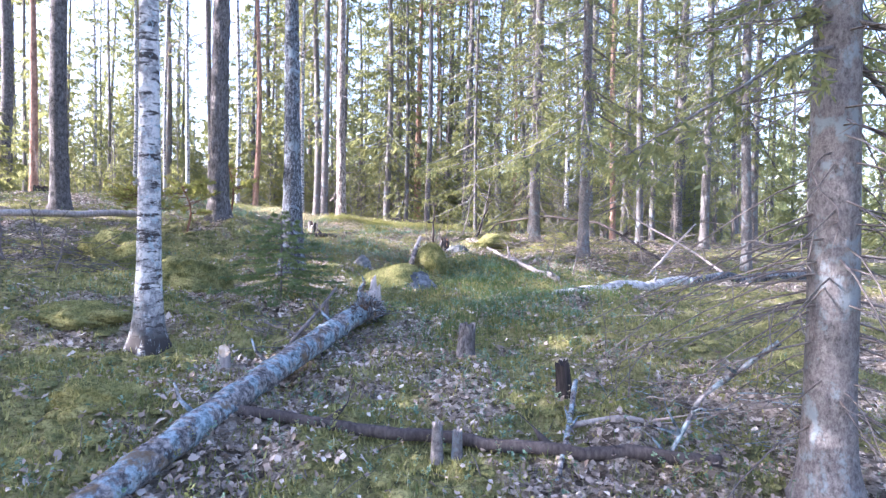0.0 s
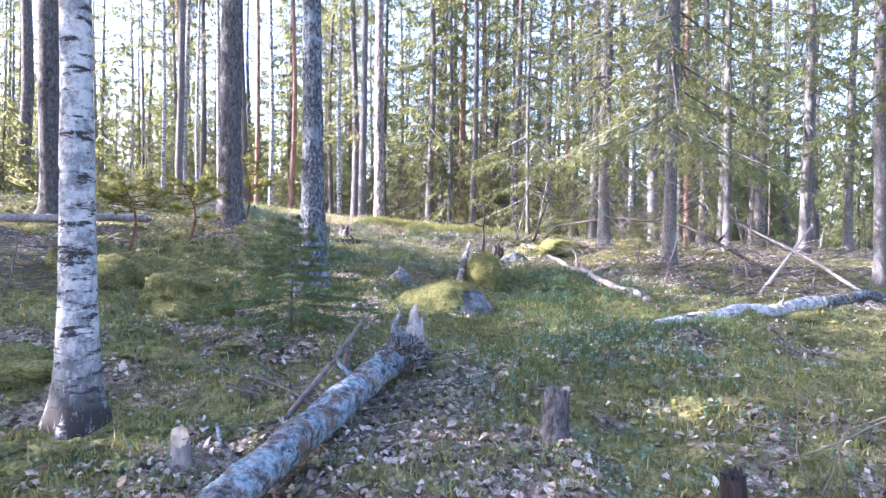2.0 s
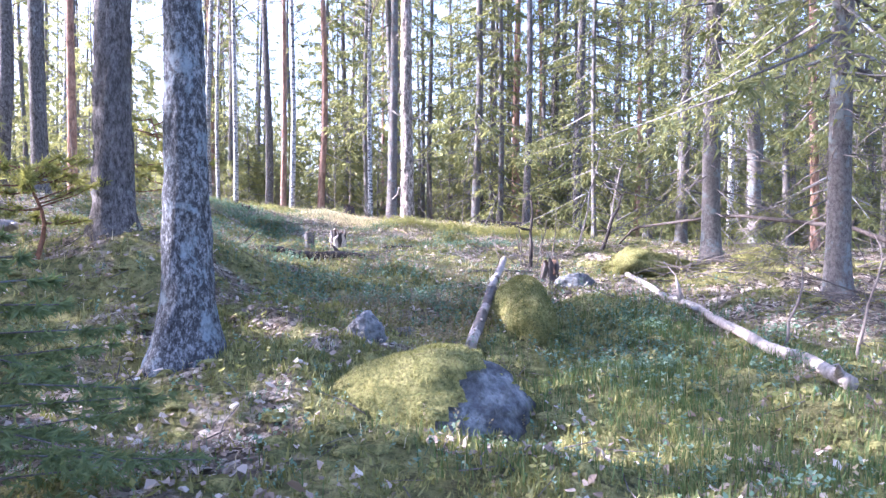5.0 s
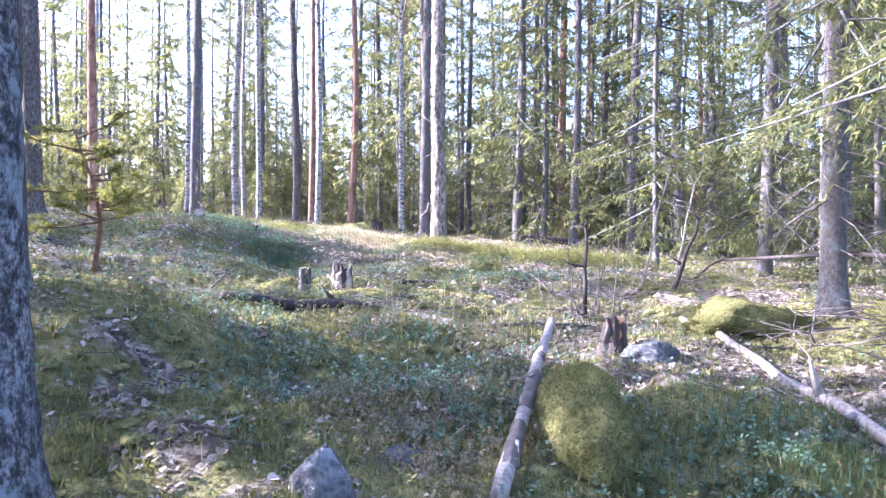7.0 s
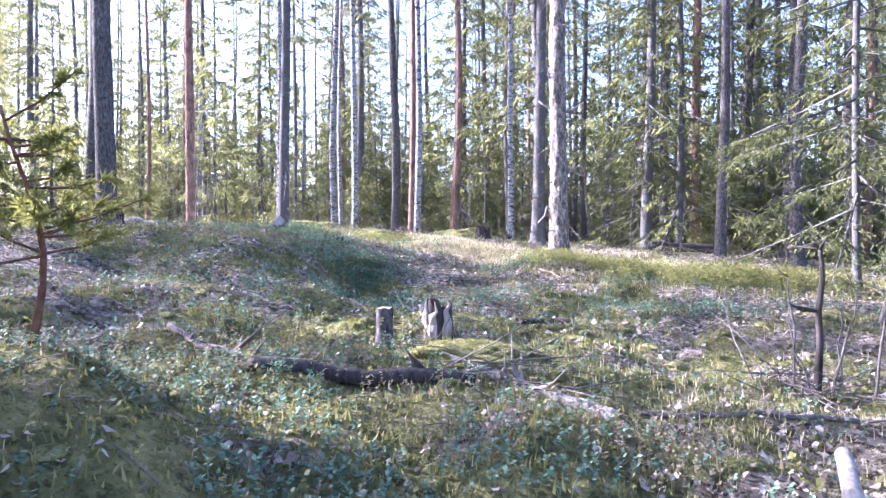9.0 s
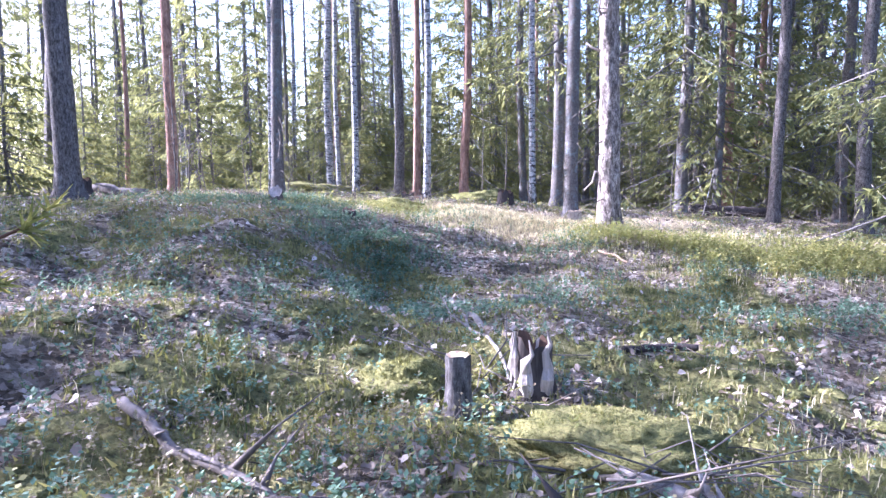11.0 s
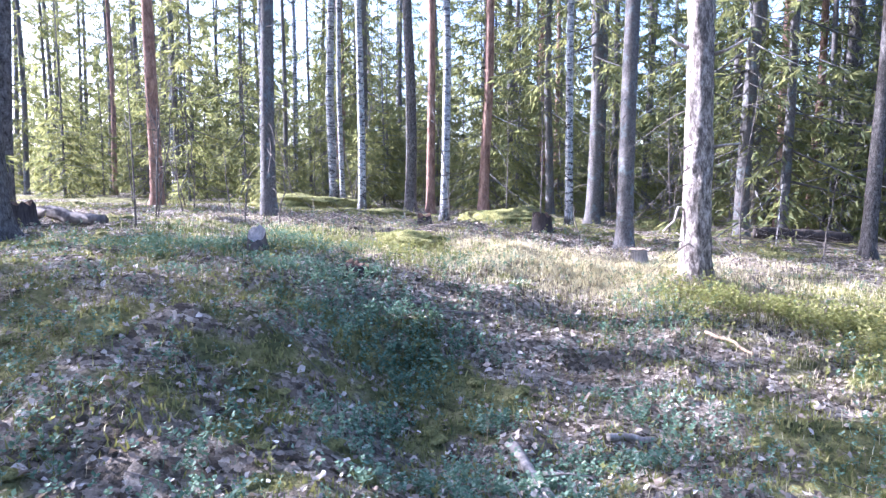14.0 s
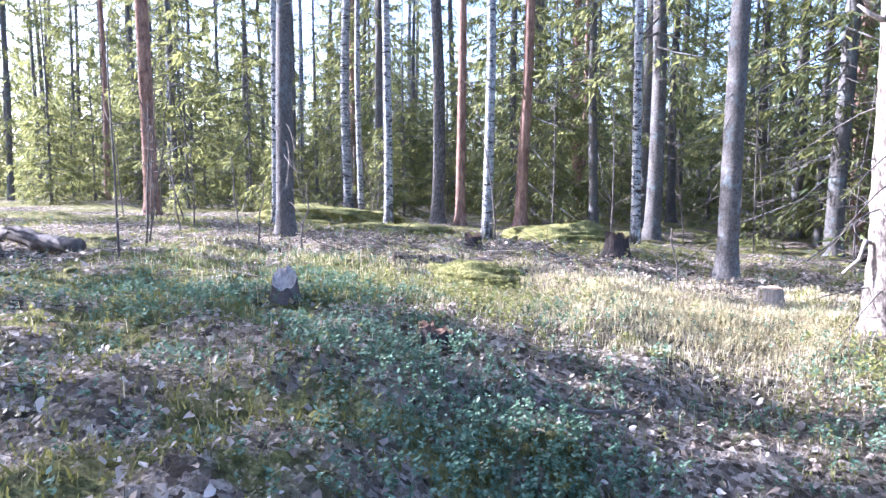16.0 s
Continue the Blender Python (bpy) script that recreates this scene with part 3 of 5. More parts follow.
def tree(kind, x, y, d, fine=False, crown=None, label="", turn=None, bark=None, lean=(0, 0), dead=None, tall=1.0, plates=0.0, bend=0.12, swell=0.0):
    """One tree: stem, crown, dry twigs. d: the stem's thickness at breast height."""
    global count
    count += 1
    turn = (count * 137.5) % 360 if turn is None else turn
    name = {"pine": "pine_tree", "red": "pine_tree", "spruce": "spruce_tree", "birch": "birch_tree", "small": "spruce_tree"}[kind]
    ob = thing(name, up(x, y), label or LABELS[kind], CATS[kind], "forest trees", turn)
    if lean != (0, 0):
        ob.matrix_basis = pose(*up(x, y), lean[0], lean[1], 0) @ pose(0, 0, 0, 0, 0, turn)
    r = d / 2
    if fine:
        mesh = trunk_bag(r, 16, count, 32, True, 0.55, bend, plates, 0.25, swell).mesh("trunk", bark or {"pine": PINE_BARK, "red": RED_BARK, "spruce": SPRUCE_BARK, "birch": BIRCH_BARK}[kind])
        part("trunk", mesh, ob)
    elif kind == "small":
        st = part("trunk", THIN_TRUNK["spruce"][count % 2], ob)
        st.scale = (d / 0.2, d / 0.2, 0.3 * tall)
    else:
        st = part("trunk", THIN_TRUNK[kind][count % 2], ob)
        st.scale = (d / 0.2, d / 0.2, 1.0)
    k = 0.85 + 0.3 * ((count * 0.618) % 1)
    if kind in ("pine", "red"):
        g, w = PINE_CROWN[count % 2] if crown is None else crown
    elif kind == "small":
        g, w = SPRUCE_SMALL[count % 3] if crown is None else crown
        k *= tall
    elif kind == "birch":
        g, w = None, BIRCH_CROWN[0]
    else:
        g, w = SPRUCE_FAR[count % 4] if crown is None else crown
    for mesh, nm in ((g, "crown"), (w, "branchwork")):
        if mesh:
            c = tagged(part(nm, mesh, ob), kind="stuff")
            c.scale = (k, k, k if kind == "small" else 1.0)
    if kind == "spruce" or dead is not None:
        c = tagged(part("twigwork", DEAD[3 if dead is None else dead], ob, "dry grey bare twigs"), kind="stuff")
        c.rotation_euler = (0, 0, count)
    return ob


# stems that the path passes, and those on the ridge
tree("birch", -1.94, 4.99, 0.145, True, label="slender birch with white and dark-banded lichened bark", bend=0.1, swell=0.45)
tree("birch", -1.48, 8.36, 0.19, True, label="old birch with dark cracked bark and pale lichen", bark=OLD_BIRCH_BARK, plates=0.1, bend=0.08, swell=0.55)
tree("pine", -2.79, 9.74, 0.27, True, label="stout pine with thick grey plated bark", plates=0.12, bend=0.08, lean=(0, 1.0))
ridge_pine = tree("pine", -1.91, 18.3, 0.26, True, label="sunlit pine with flaky bark and snapped side branches", plates=0.12, dead=2, bend=0.1, bark=SUNLIT_FLAKY_BARK)
tree("spruce", 2.35, 12.3, 0.185, True, SPRUCE_NEAR[1], "spruce with scaly grey bark and bare snags at its foot", dead=1)
tree("spruce", 2.80, 10.5, 0.17, True, SPRUCE_NEAR[0], "slim spruce with pale bark and hanging green boughs", dead=0)
tree("spruce", 2.13, 3.2, 0.245, True, SPRUCE_NEAR[1], "spruce stem with bluish lichen and many dry broken twigs", dead=4)
tree("spruce", -2.7, 20.86, 0.22, True, SPRUCE_FAR[2], dead=2)
tree("spruce", -7.72, 20.05, 0.21, True, SPRUCE_FAR[2], dead=2)
tree("pine", -8.6, 16.5, 0.3, True)
tree("spruce", 3.07, 16.56, 0.2, False, SPRUCE_NEAR[2])
tree("spruce", 5.0, 15.2, 0.16, False, SPRUCE_NEAR[2])
tree("spruce", 4.6, 13.0, 0.14, False, SPRUCE_NEAR[1])
tree("spruce", 6.13, 13.42, 0.18, False, SPRUCE_NEAR[1])
tree("spruce", 5.2, 9.9, 0.15, False, SPRUCE_NEAR[1])
tree("spruce", 1.75, 17.6, 0.09, False, SPRUCE_NEAR[2])
ridge_pine.matrix_basis = pose(*up(-1.91, 18.3))
for h, pts in ((2.2, ((-0.1, 0, 0), (-0.22, -0.05, 0.05), (-0.3, -0.05, 0.12))), (2.15, ((0.1, 0, 0), (0.2, -0.06, 0.02), (0.36, -0.1, 0.1))), (1.3, ((0.1, 0, 0), (0.22, -0.05, 0.02), (0.34, -0.05, 0.03))), (0.72, ((-0.1, -0.03, 0), (-0.17, -0.08, 0.03), (-0.2, -0.08, -0.1), (-0.3, -0.1, -0.2))), (2.6, ((-0.1, 0, 0), (-0.15, -0.1, 0.08), (-0.13, -0.15, 0.18)))):
    bb = Bag()
    bb.tube(np.array(pts) + np.array([0, 0, h]), np.linspace(0.02, 0.009, len(pts)), 7, 0.1, np.random.RandomState(int(h * 10)))
    part("snapped_branch", bb.mesh("snapped_branch", GREY_WOOD), ridge_pine, "pale snapped dead branch")
for kind, x, y, d in (
    ("spruce", -0.88, 24.49, 0.26), ("red", 0.31, 28.09, 0.32), ("pine", 0.56, 22.38, 0.2), ("red", 1.14, 29.59, 0.22), ("spruce", 2.17, 30.06, 0.3),
    ("pine", 1.9, 22.37, 0.24), ("spruce", 3.34, 24.63, 0.27), ("spruce", 5.6, 20.3, 0.3),
    ("spruce", 9.68, 18.05, 0.22), ("spruce", 7.9, 26.4, 0.3), ("spruce", 11.9, 28.5, 0.3),
    ("red", -6.08, 26.1, 0.24), ("red", -12.6, 31.7, 0.3), ("red", -13.39, 24.1, 0.3), ("birch", -7.71, 23.18, 0.15), ("birch", -3.75, 23.1, 0.14), ("birch", -5.95, 22.9, 0.16),
    ("pine", -7.7, 25.7, 0.26), ("red", -7.3, 25.95, 0.2), ("spruce", -3.55, 25.0, 0.27), ("pine", -5.35, 10.36, 0.27), ("birch", -9.3, 25.5, 0.13),
    ("spruce", -4.75, 27.2, 0.2), ("pine", 1.56, 28.6, 0.34), ("birch", 4.2, 17.6, 0.12), ("red", 5.0, 16.0, 0.14), ("pine", -11.2, 18.6, 0.34), ("birch", -8.9, 21.7, 0.13),
):
    tree(kind, x, y, d)

# unseen spruces, added left of the view to shade the near ground and stems
for x, y, i in ((-9.5, 4.2, 1), (-8.0, 5.6, 3), (-10.5, 6.6, 1), (-7.2, 3.2, 3), (-11.5, 5.0, 0), (-8.6, 8.2, 3), (-6.5, 2.6, 1), (-8.2, 1.2, 3), (-5.6, 1.0, 0), (-10.5, 3.2, 1), (-5.2, 3.5, 1), (-12.5, 6.0, 3)):
    tree("spruce", x, y, 0.2, False, SPRUCE_FAR[i])

# low spruces added as sun blockers, shading only the left of the rise
for x, y in ((-11.2, 16.5), (-10.9, 17.5), (-12.4, 17.0)):
    tree("small", x, y, 0.06, tall=0.9, crown=SPRUCE_SMALL[2])

rng = np.random.RandomState(11)
placed = [(-7.7, 25.7), (-1.9, 18.3), (-8.6, 16.5), (-2.7, 20.9), (-7.7, 20.0), (-5.35, 10.36), (2.35, 12.3), (2.8, 10.5)]


def clear(x, y, gap):
    return all((x - a) ** 2 + (y - b) ** 2 > gap * gap for a, b in placed)


AISLES = ((-2.6, 18.7, 1.5, 2.5, 7.0), (-2.6, 18.7, 2.2, 7.0, 60.0), (-3.2, 12.6, 0.6, 4.0, 50.0), (-1.0, 11.2, 0.6, 8.0, 45.0))  # a lit place, half the width, from and to how far off


GLADES = ((-4.2, 12.9, 0.5, 3.0, 45.0),)


def sunny(x, y, aisles=AISLES):
    """Aisles among the stems along which the sun comes in."""
    for px, py, half, near, far in aisles:
        s = (x - px) * -math.sin(radians(SUN_YAW)) + (y - py) * math.cos(radians(SUN_YAW))
        o = (x - px) * math.cos(radians(SUN_YAW)) + (y - py) * math.sin(radians(SUN_YAW))
        if near < s < far and abs(o) < half:
            return True
    return False


def scatter(n, box, kinds, gap, crowns=None, thin=1):
    global count
    x0, y0, x1, y1 = box
    made = tries = 0
    while made < n and tries < 4000:
        tries += 1
        x, y = rng.uniform(x0, x1), rng.uniform(y0, y1)
        if not clear(x, y, gap) or sunny(x, y):
            continue
        placed.append((x, y))
        if made % thin or sunny(x, y, GLADES):
            made += 1
            count += 1
            rng.uniform(0, 1, 2)
            continue
        kind = kinds[rng.randint(len(kinds))]
        d, tall = rng.uniform(0.05, 0.1) if kind == "small" else rng.uniform(0.14, 0.3), rng.uniform(0.7, 1.4)
        if math.hypot(x + 11.76, y - 20.74) < 0.5:  # this spot on the rise is bare
            made += 1
            count += 1
            continue
        tree(kind, x, y, d, tall=tall, crown=crowns[made % len(crowns)] if crowns and kind == "spruce" else None)
        made += 1


scatter(34, (-22, 27, 14, 42), ("spruce", "spruce", "pine", "red", "birch", "spruce"), 1.5)
scatter(60, (-22, 25, 14, 46), ("small",), 1.0)
scatter(18, (-20, 26, -8.5, 36), ("small",), 1.2)
scatter(16, (2, 31, 16, 43), ("spruce",), 1.4, SPRUCE_DENSE)
scatter(9, (3.6, 25, 13, 31), ("spruce", "small"), 1.4)
scatter(46, (-44, 44, 34, 68), ("spruce",), 2.2, SPRUCE_DENSE, 2)
scatter(36, (-30, 33, 20, 44), ("spruce",), 1.6, SPRUCE_DENSE)
scatter(26, (6.5, 12, 24, 32), ("spruce", "spruce", "pine", "small"), 1.5)
# right and behind: trees added, mostly unseen, to take light off the near spruce
scatter(12, (4.5, -3, 15, 9), ("spruce", "spruce", "pine"), 1.8)
# the next two rows add trees, mostly out of view, for the dappled shade
scatter(26, (-26, 5, -9.8, 22), ("spruce", "pine", "spruce", "small"), 1.7)
scatter(14, (-22, -5, -6, 6), ("spruce", "pine", "spruce"), 2.0)
scatter(12, (-10, -18, 16, -4), ("spruce", "pine", "birch"), 2.4)
scatter(14, (-46, 4, -24, 24), ("spruce",), 2.4)
scatter(26, (-34, 27, -9, 44), ("small", "spruce"), 1.6)
scatter(10, (-1.5, 24, 2.5, 38), ("spruce",), 1.25, SPRUCE_DENSE)
scatter(8, (-9, 31, 0, 44), ("spruce",), 1.4, SPRUCE_DENSE)

# the wood goes on beyond, too far off to tell the trees apart
g = np.random.RandomState(5)
far = Bag()
for i in range(310):
    a = g.uniform(-1.15, 1.0)
    d = 46 + 44 * g.rand() ** 0.8
    bx, by, hh = d * math.sin(a) - 2, d * math.cos(a) + 10, g.uniform(8, 15)
    if sunny(bx, by):
        continue
    m = 190
    k = g.rand(m) ** 1.25
    rr, aa = (1 - k) ** 0.8 * g.uniform(0.05, 2.3, m) + 0.1, g.uniform(0, 6.28, m)
    z0 = float(land(bx, by)) + 0.2 + k * hh
    p0 = np.stack([bx + rr * 0.35 * np.cos(aa), by + rr * 0.35 * np.sin(aa), z0], -1)
    p1 = np.stack([bx + rr * np.cos(aa + 0.3), by + rr * np.sin(aa + 0.3), z0 - g.uniform(0.1, 0.9, m)], -1)
    kites(far, p0, p1, 0.13, g.uniform(0, 3, m))
tagged(new("far_woods", far.mesh("far_woods", SPRUCE_NEEDLE, False)), "dense dark green spruce wood in the distance", "woods", kind="stuff")


# thin bare saplings standing among the stems
def bare_sapling(h, seed):
    g = np.random.RandomState(seed)
    ob = thing("bare_sapling", (0, 0, -60), "thin bare leafless sapling among the tree stems", "sapling", "bare saplings")
    s = np.linspace(0, 1, 7)
    p = np.stack([0.05 * h * np.sin(s * 3 + seed), 0.05 * h * np.sin(s * 2.2 + seed), -0.1 + (h + 0.1) * s], -1)
    p[:, :2] -= p[0, :2]
    bb = Bag()
    bb.tube(p, np.linspace(0.014, 0.004, 7), 5)
    part("stem", bb.mesh("stem", TWIG_WOOD), ob)
    bb = Bag()
    for _ in range(26):
        k = g.uniform(0.1, 1)
        q = np.array([np.interp(k, s, p[:, c]) for c in range(3)])
        a, L = g.uniform(0, 6.28), g.uniform(0.15, 0.6)
        e = q + np.array([math.cos(a) * L, math.sin(a) * L, L * g.uniform(-0.3, 0.9)])
        bb.tube(np.array([q, (q + e) / 2 + g.normal(0, 0.03, 3), e]), [0.005, 0.004, 0.002], 3)
    tagged(part("twigwork", bb.mesh("twigwork", TWIG_WOOD), ob), kind="stuff")
    return ob


bare = [bare_sapling(h, i) for i, h in enumerate((1.6, 2.4, 3.2))]
g = np.random.RandomState(19)
for i in range(78):
    x, y = (g.uniform(-13, 7), g.uniform(21.5, 31)) if i < 60 else (g.uniform(3.5, 9), g.uniform(11, 22))
    m = pose(*up(x, y), g.normal(0, 4), g.normal(0, 4), g.uniform(0, 360))
    if i < 3:
        bare[i].matrix_basis = m
    else:
        copy_thing(bare[i % 3], m)


# ---- loose things ----
def rounded_path(a, b, n, sag=0.0, wob=0.0, seed=0):
    g = np.random.RandomState(seed)
    s = np.linspace(0, 1, n)
    p = np.asarray(a)[None] * (1 - s)[:, None] + np.asarray(b)[None] * s[:, None]
    p[:, 2] -= sag * np.sin(np.pi * s)
    p[1:-1] += g.normal(0, wob, (n - 2, 3)) if wob else 0
    return p


def laid(x0, y0, x1, y1, n=8, lift=0.0, seed=0, wob=0.02):
    """A line that lies on the ground between two places."""
    g = np.random.RandomState(seed)
    s = np.linspace(0, 1, n)
    x, y = x0 + (x1 - x0) * s, y0 + (y1 - y0) * s
    x[1:-1] += g.normal(0, wob, n - 2)
    y[1:-1] += g.normal(0, wob, n - 2)
    z = land(x, y)
    z = 0.5 * z + 0.5 * np.linspace(z[0], z[-1], n)
    return np.stack([x, y, np.maximum(z, land(x, y) - 0.02) + lift], -1)


def branch_thing(name, path, r0, r1, material, label, category="fallen branch", twigs=0, seed=0, sides=8, part_name="stem"):
    """A branch or pole on the ground, with side twigs as parts."""
    path = np.asarray(path)
    base = path[0].copy()
    ob = thing(name, base, label, category)
    g = np.random.RandomState(seed + 5)
    n = max(len(path) * 4, 12)
    s, t = np.linspace(0, 1, len(path)), np.linspace(0, 1, n)
    fine = np.stack([np.interp(t, s, path[:, c]) for c in range(3)], -1) - base
    fine += g.normal(0, r0 * 0.05, fine.shape)
    b = Bag()
    b.tube(fine, np.linspace(r0, r1, n) * (1 + g.uniform(-0.03, 0.03, n)), sides, 0.05, g)
    part(part_name, b.mesh(part_name, material), ob)
    for _ in range(twigs):
        q = fine[g.randint(n // 5, n)]
        d = g.normal(0, 1, 3)
        d[2] = abs(d[2]) * 0.6 + 0.1
        d *= g.uniform(0.12, 0.4) / np.linalg.norm(d)
        b = Bag()
        b.tube(np.array([q, q + d * 0.5 + g.normal(0, 0.02, 3), q + d]), [r1 * 0.8 + 0.003, 0.004, 0.002], 5)
        part("side_twig", b.mesh("side_twig", material), ob)
    return ob


def stump(x, y, r, h, label, bark, cut, seed, jag=0.0, slant=0.0, flare=0.4, lean=(0, 0), hollow=False):
    """A stump: bark-covered body and the broken or cut top."""
    g = np.random.RandomState(seed)
    ob = thing("tree_stump", up(x, y), label, "stump", "stumps")
    ob.matrix_basis = pose(*up(x, y), lean[0], lean[1], 0)
    sides = 22
    ang = np.arange(sides) * 2 * np.pi / sides
    levels = np.concatenate([[-0.12], np.linspace(0, 1, 9)])
    rim = h * (1 + slant * np.cos(ang - 2.0)) + jag * h * g.uniform(-0.5, 0.5, sides)
    rough = 1 + 0.08 * g.uniform(-1, 1, sides)
    V = []
    for l in levels:
        zz = l if l < 0 else l * rim
        rr = r * rough * (1 + flare * np.exp(-np.maximum(l, 0) * h / 0.07)) * (1 + 0.03 * g.uniform(-1, 1, sides))
        V.append(np.stack([rr * np.cos(ang), rr * np.sin(ang), np.broadcast_to(zz, sides)], -1))
    V = np.array(V)
    n = len(levels)
    i, j = np.arange(n - 1)[:, None] * sides, np.arange(sides)[None]
    k = (j + 1) % sides
    b = Bag()
    b.add(V, np.stack([i + j, i + k, i + sides + k, i + sides + j], -1).reshape(-1, 4))
    part("bark_body", b.mesh("bark_body", bark), ob)
    b = Bag()
    top = V[-1]
    inner = top * np.array([0.55, 0.55, 1]) + np.stack([np.zeros(sides), np.zeros(sides), -h * (0.5 if hollow else 0.03) + 0.3 * jag * h * g.uniform(-1, 1, sides)], -1)
    mid = inner.mean(0)
    jj = np.arange(sides)
    kk = (jj + 1) % sides
    b.add(np.concatenate([top * np.array([0.97, 0.97, 1]), inner, mid[None]]), np.stack([jj, kk, sides + kk, sides + jj], -1))
    b.f.append(np.stack([sides + jj, sides + kk, np.full(sides, 2 * sides)], -1))
    part("cut_face", b.mesh("cut_face", cut), ob, "bare split wood")
    return ob


def splinter(parent, at, tip, width, material, seed):
    g = np.random.RandomState(seed)
    p = rounded_path(at, tip, 6, 0, 0.01, seed)
    b = Bag()
    b.tube(p, width * np.array([1, 1.1, 0.95, 0.7, 0.4, 0.08]), 7, 0.25, g)
    part("splinter", b.mesh("splinter", material, False), parent, "pale splintered wood")


def lump(half, seed, rough=0.3, rings=34, sides=48, block=1.0):
    """A boulder-like shape, flat below."""
    g = np.random.RandomState(seed)
    th = np.linspace(0.02, np.pi * 0.62, rings)
    ph = np.arange(sides) * 2 * np.pi / sides
    T, P = np.meshgrid(th, ph, indexing="ij")
    d = np.stack([np.sin(T) * np.cos(P), np.sin(T) * np.sin(P), np.cos(T)], -1)
    d = np.sign(d) * np.abs(d) ** block
    o = g.uniform(0, 50)
    k = 1 + rough * (vnoise(d[..., 0] * 1.6 + o, d[..., 1] * 1.6 + d[..., 2] * 1.3) * 1.6 + 0.7 * vnoise(d[..., 0] * 4 + o, d[..., 1] * 4 + d[..., 2] * 3) + 0.45 * vnoise(d[..., 0] * 9 + o, d[..., 1] * 9 + d[..., 2] * 8) + 0.3 * vnoise(d[..., 0] * 17 + o, d[..., 1] * 17 + d[..., 2] * 15))
    V = d * k[..., None] * np.asarray(half)
    i, j = np.arange(rings - 1)[:, None] * sides, np.arange(sides)[None]
    kk = (j + 1) % sides
    return V.reshape(-1, 3), np.stack([i + j, i + sides + j, i + sides + kk, i + kk], -1).reshape(-1, 4)


def tips(b, P, N, h, w, g):
    """Short blades standing on the points P along the ways N."""
    n = len(P)
    way = N + g.normal(0, 0.35, (n, 3))
    way /= np.linalg.norm(way, axis=1)[:, None]
    sd = np.cross(way, g.normal(0, 1, (n, 3)))
    sd /= np.linalg.norm(sd, axis=1)[:, None] + 1e-6
    hh = h * g.uniform(0.5, 1.3, (n, 1))
    b.add(np.stack([P - sd * w - way * 0.01, P + sd * w - way * 0.01, P + way * hh], 1), np.arange(3 * n).reshape(n, 3))


def mossy(name, x, y, half, label, category, seed, stone=False, fuzz=2500, turn=0.0, dz=0.0, bare=None, rough=0.3):
    """A boulder or hummock with its coat of moss."""
    g = np.random.RandomState(seed)
    ob = thing(name, up(x, y, dz), label, category, turn=turn)
    V, F = lump(half, seed, rough, block=0.85 if bare == "all" else 1.0)
    if stone:
        b = Bag()
        b.add(V, F)
        part("stone", b.mesh("stone", STONE), ob, "bare grey granite")
    if not (stone and bare == "all"):
        b = Bag()
        V2 = V * 1.05 + np.array([0, 0, 0.01])
        if stone and bare:
            mid = V2[F].mean(1)
            keep = mid[:, 0] + 0.25 * half[0] * vnoise(mid[:, 1] * 9 + seed, mid[:, 2] * 9) < bare * half[0] + 0.5 * mid[:, 2]
            F2 = F[keep]
        else:
            F2 = F
        b.add(V2, F2)
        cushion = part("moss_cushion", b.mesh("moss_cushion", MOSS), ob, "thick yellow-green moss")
        pick = F2[g.randint(0, len(F2), fuzz)]
        w = g.dirichlet((1, 1, 1, 1), fuzz)
        P = (V2[pick] * w[..., None]).sum(1)
        N = P / (np.asarray(half) ** 2)
        N /= np.linalg.norm(N, axis=1)[:, None]
        b = Bag()
        tips(b, P, N, 0.014, 0.004, g)
        tagged(part("moss_fringe", b.mesh("moss_fringe", MOSS_BLADE, False), cushion), kind="stuff")
    return ob


# the lichened log and its torn end
log = thing("fallen_log", up(-1.5, 2.2, 0.06), "fallen birch log with blue-grey lichened bark on the moss", "log")
a, c = np.array(up(-1.5, 2.2, 0.06)), np.array(up(-0.38, 6.2, 0.12))
g = np.random.RandomState(3)
b = Bag()
pts = rounded_path((0, 0, 0), c - a, 70, -0.03, 0.003, 2)
b.tube(pts, np.linspace(0.075, 0.094, 70) * (1 + 0.05 * np.sin(np.arange(70) * 0.9)), 24, 0.05, g)
log_bark = part("bark", b.mesh("bark", LOG_BARK), log)
e = c - a
for i in range(10):
    t = i * 0.63
    q = e + np.array([0.075 * math.cos(t), -0.06, 0.02 + 0.06 * math.sin(t)])
    L = g.uniform(0.05, 0.12)
    splinter(log, q, q + np.array([g.normal(0, 0.04), L * 0.8, L * g.uniform(0.0, 1.2)]), g.uniform(0.012, 0.026), (GREY_WOOD, LOG_BARK, DARK_WOOD)[i % 3], 30 + i)
splinter(log, e + np.array([0.05, -0.06, 0.0]), e + np.array([0.06, 0.05, 0.3]), 0.06, GREY_WOOD, 50)
splinter(log, e + np.array([0.08, -0.04, 0.0]), e + np.array([0.1, 0.04, 0.22]), 0.04, GREY_WOOD, 53)
splinter(log, e + np.array([-0.06, -0.04, 0.0]), e + np.array([-0.07, 0.03, 0.3]), 0.036, LOG_BARK, 51)
splinter(log, e + np.array([0.05, 0.0, -0.06]), e + np.array([0.32, 0.12, -0.06]), 0.035, DARK_WOOD, 52)
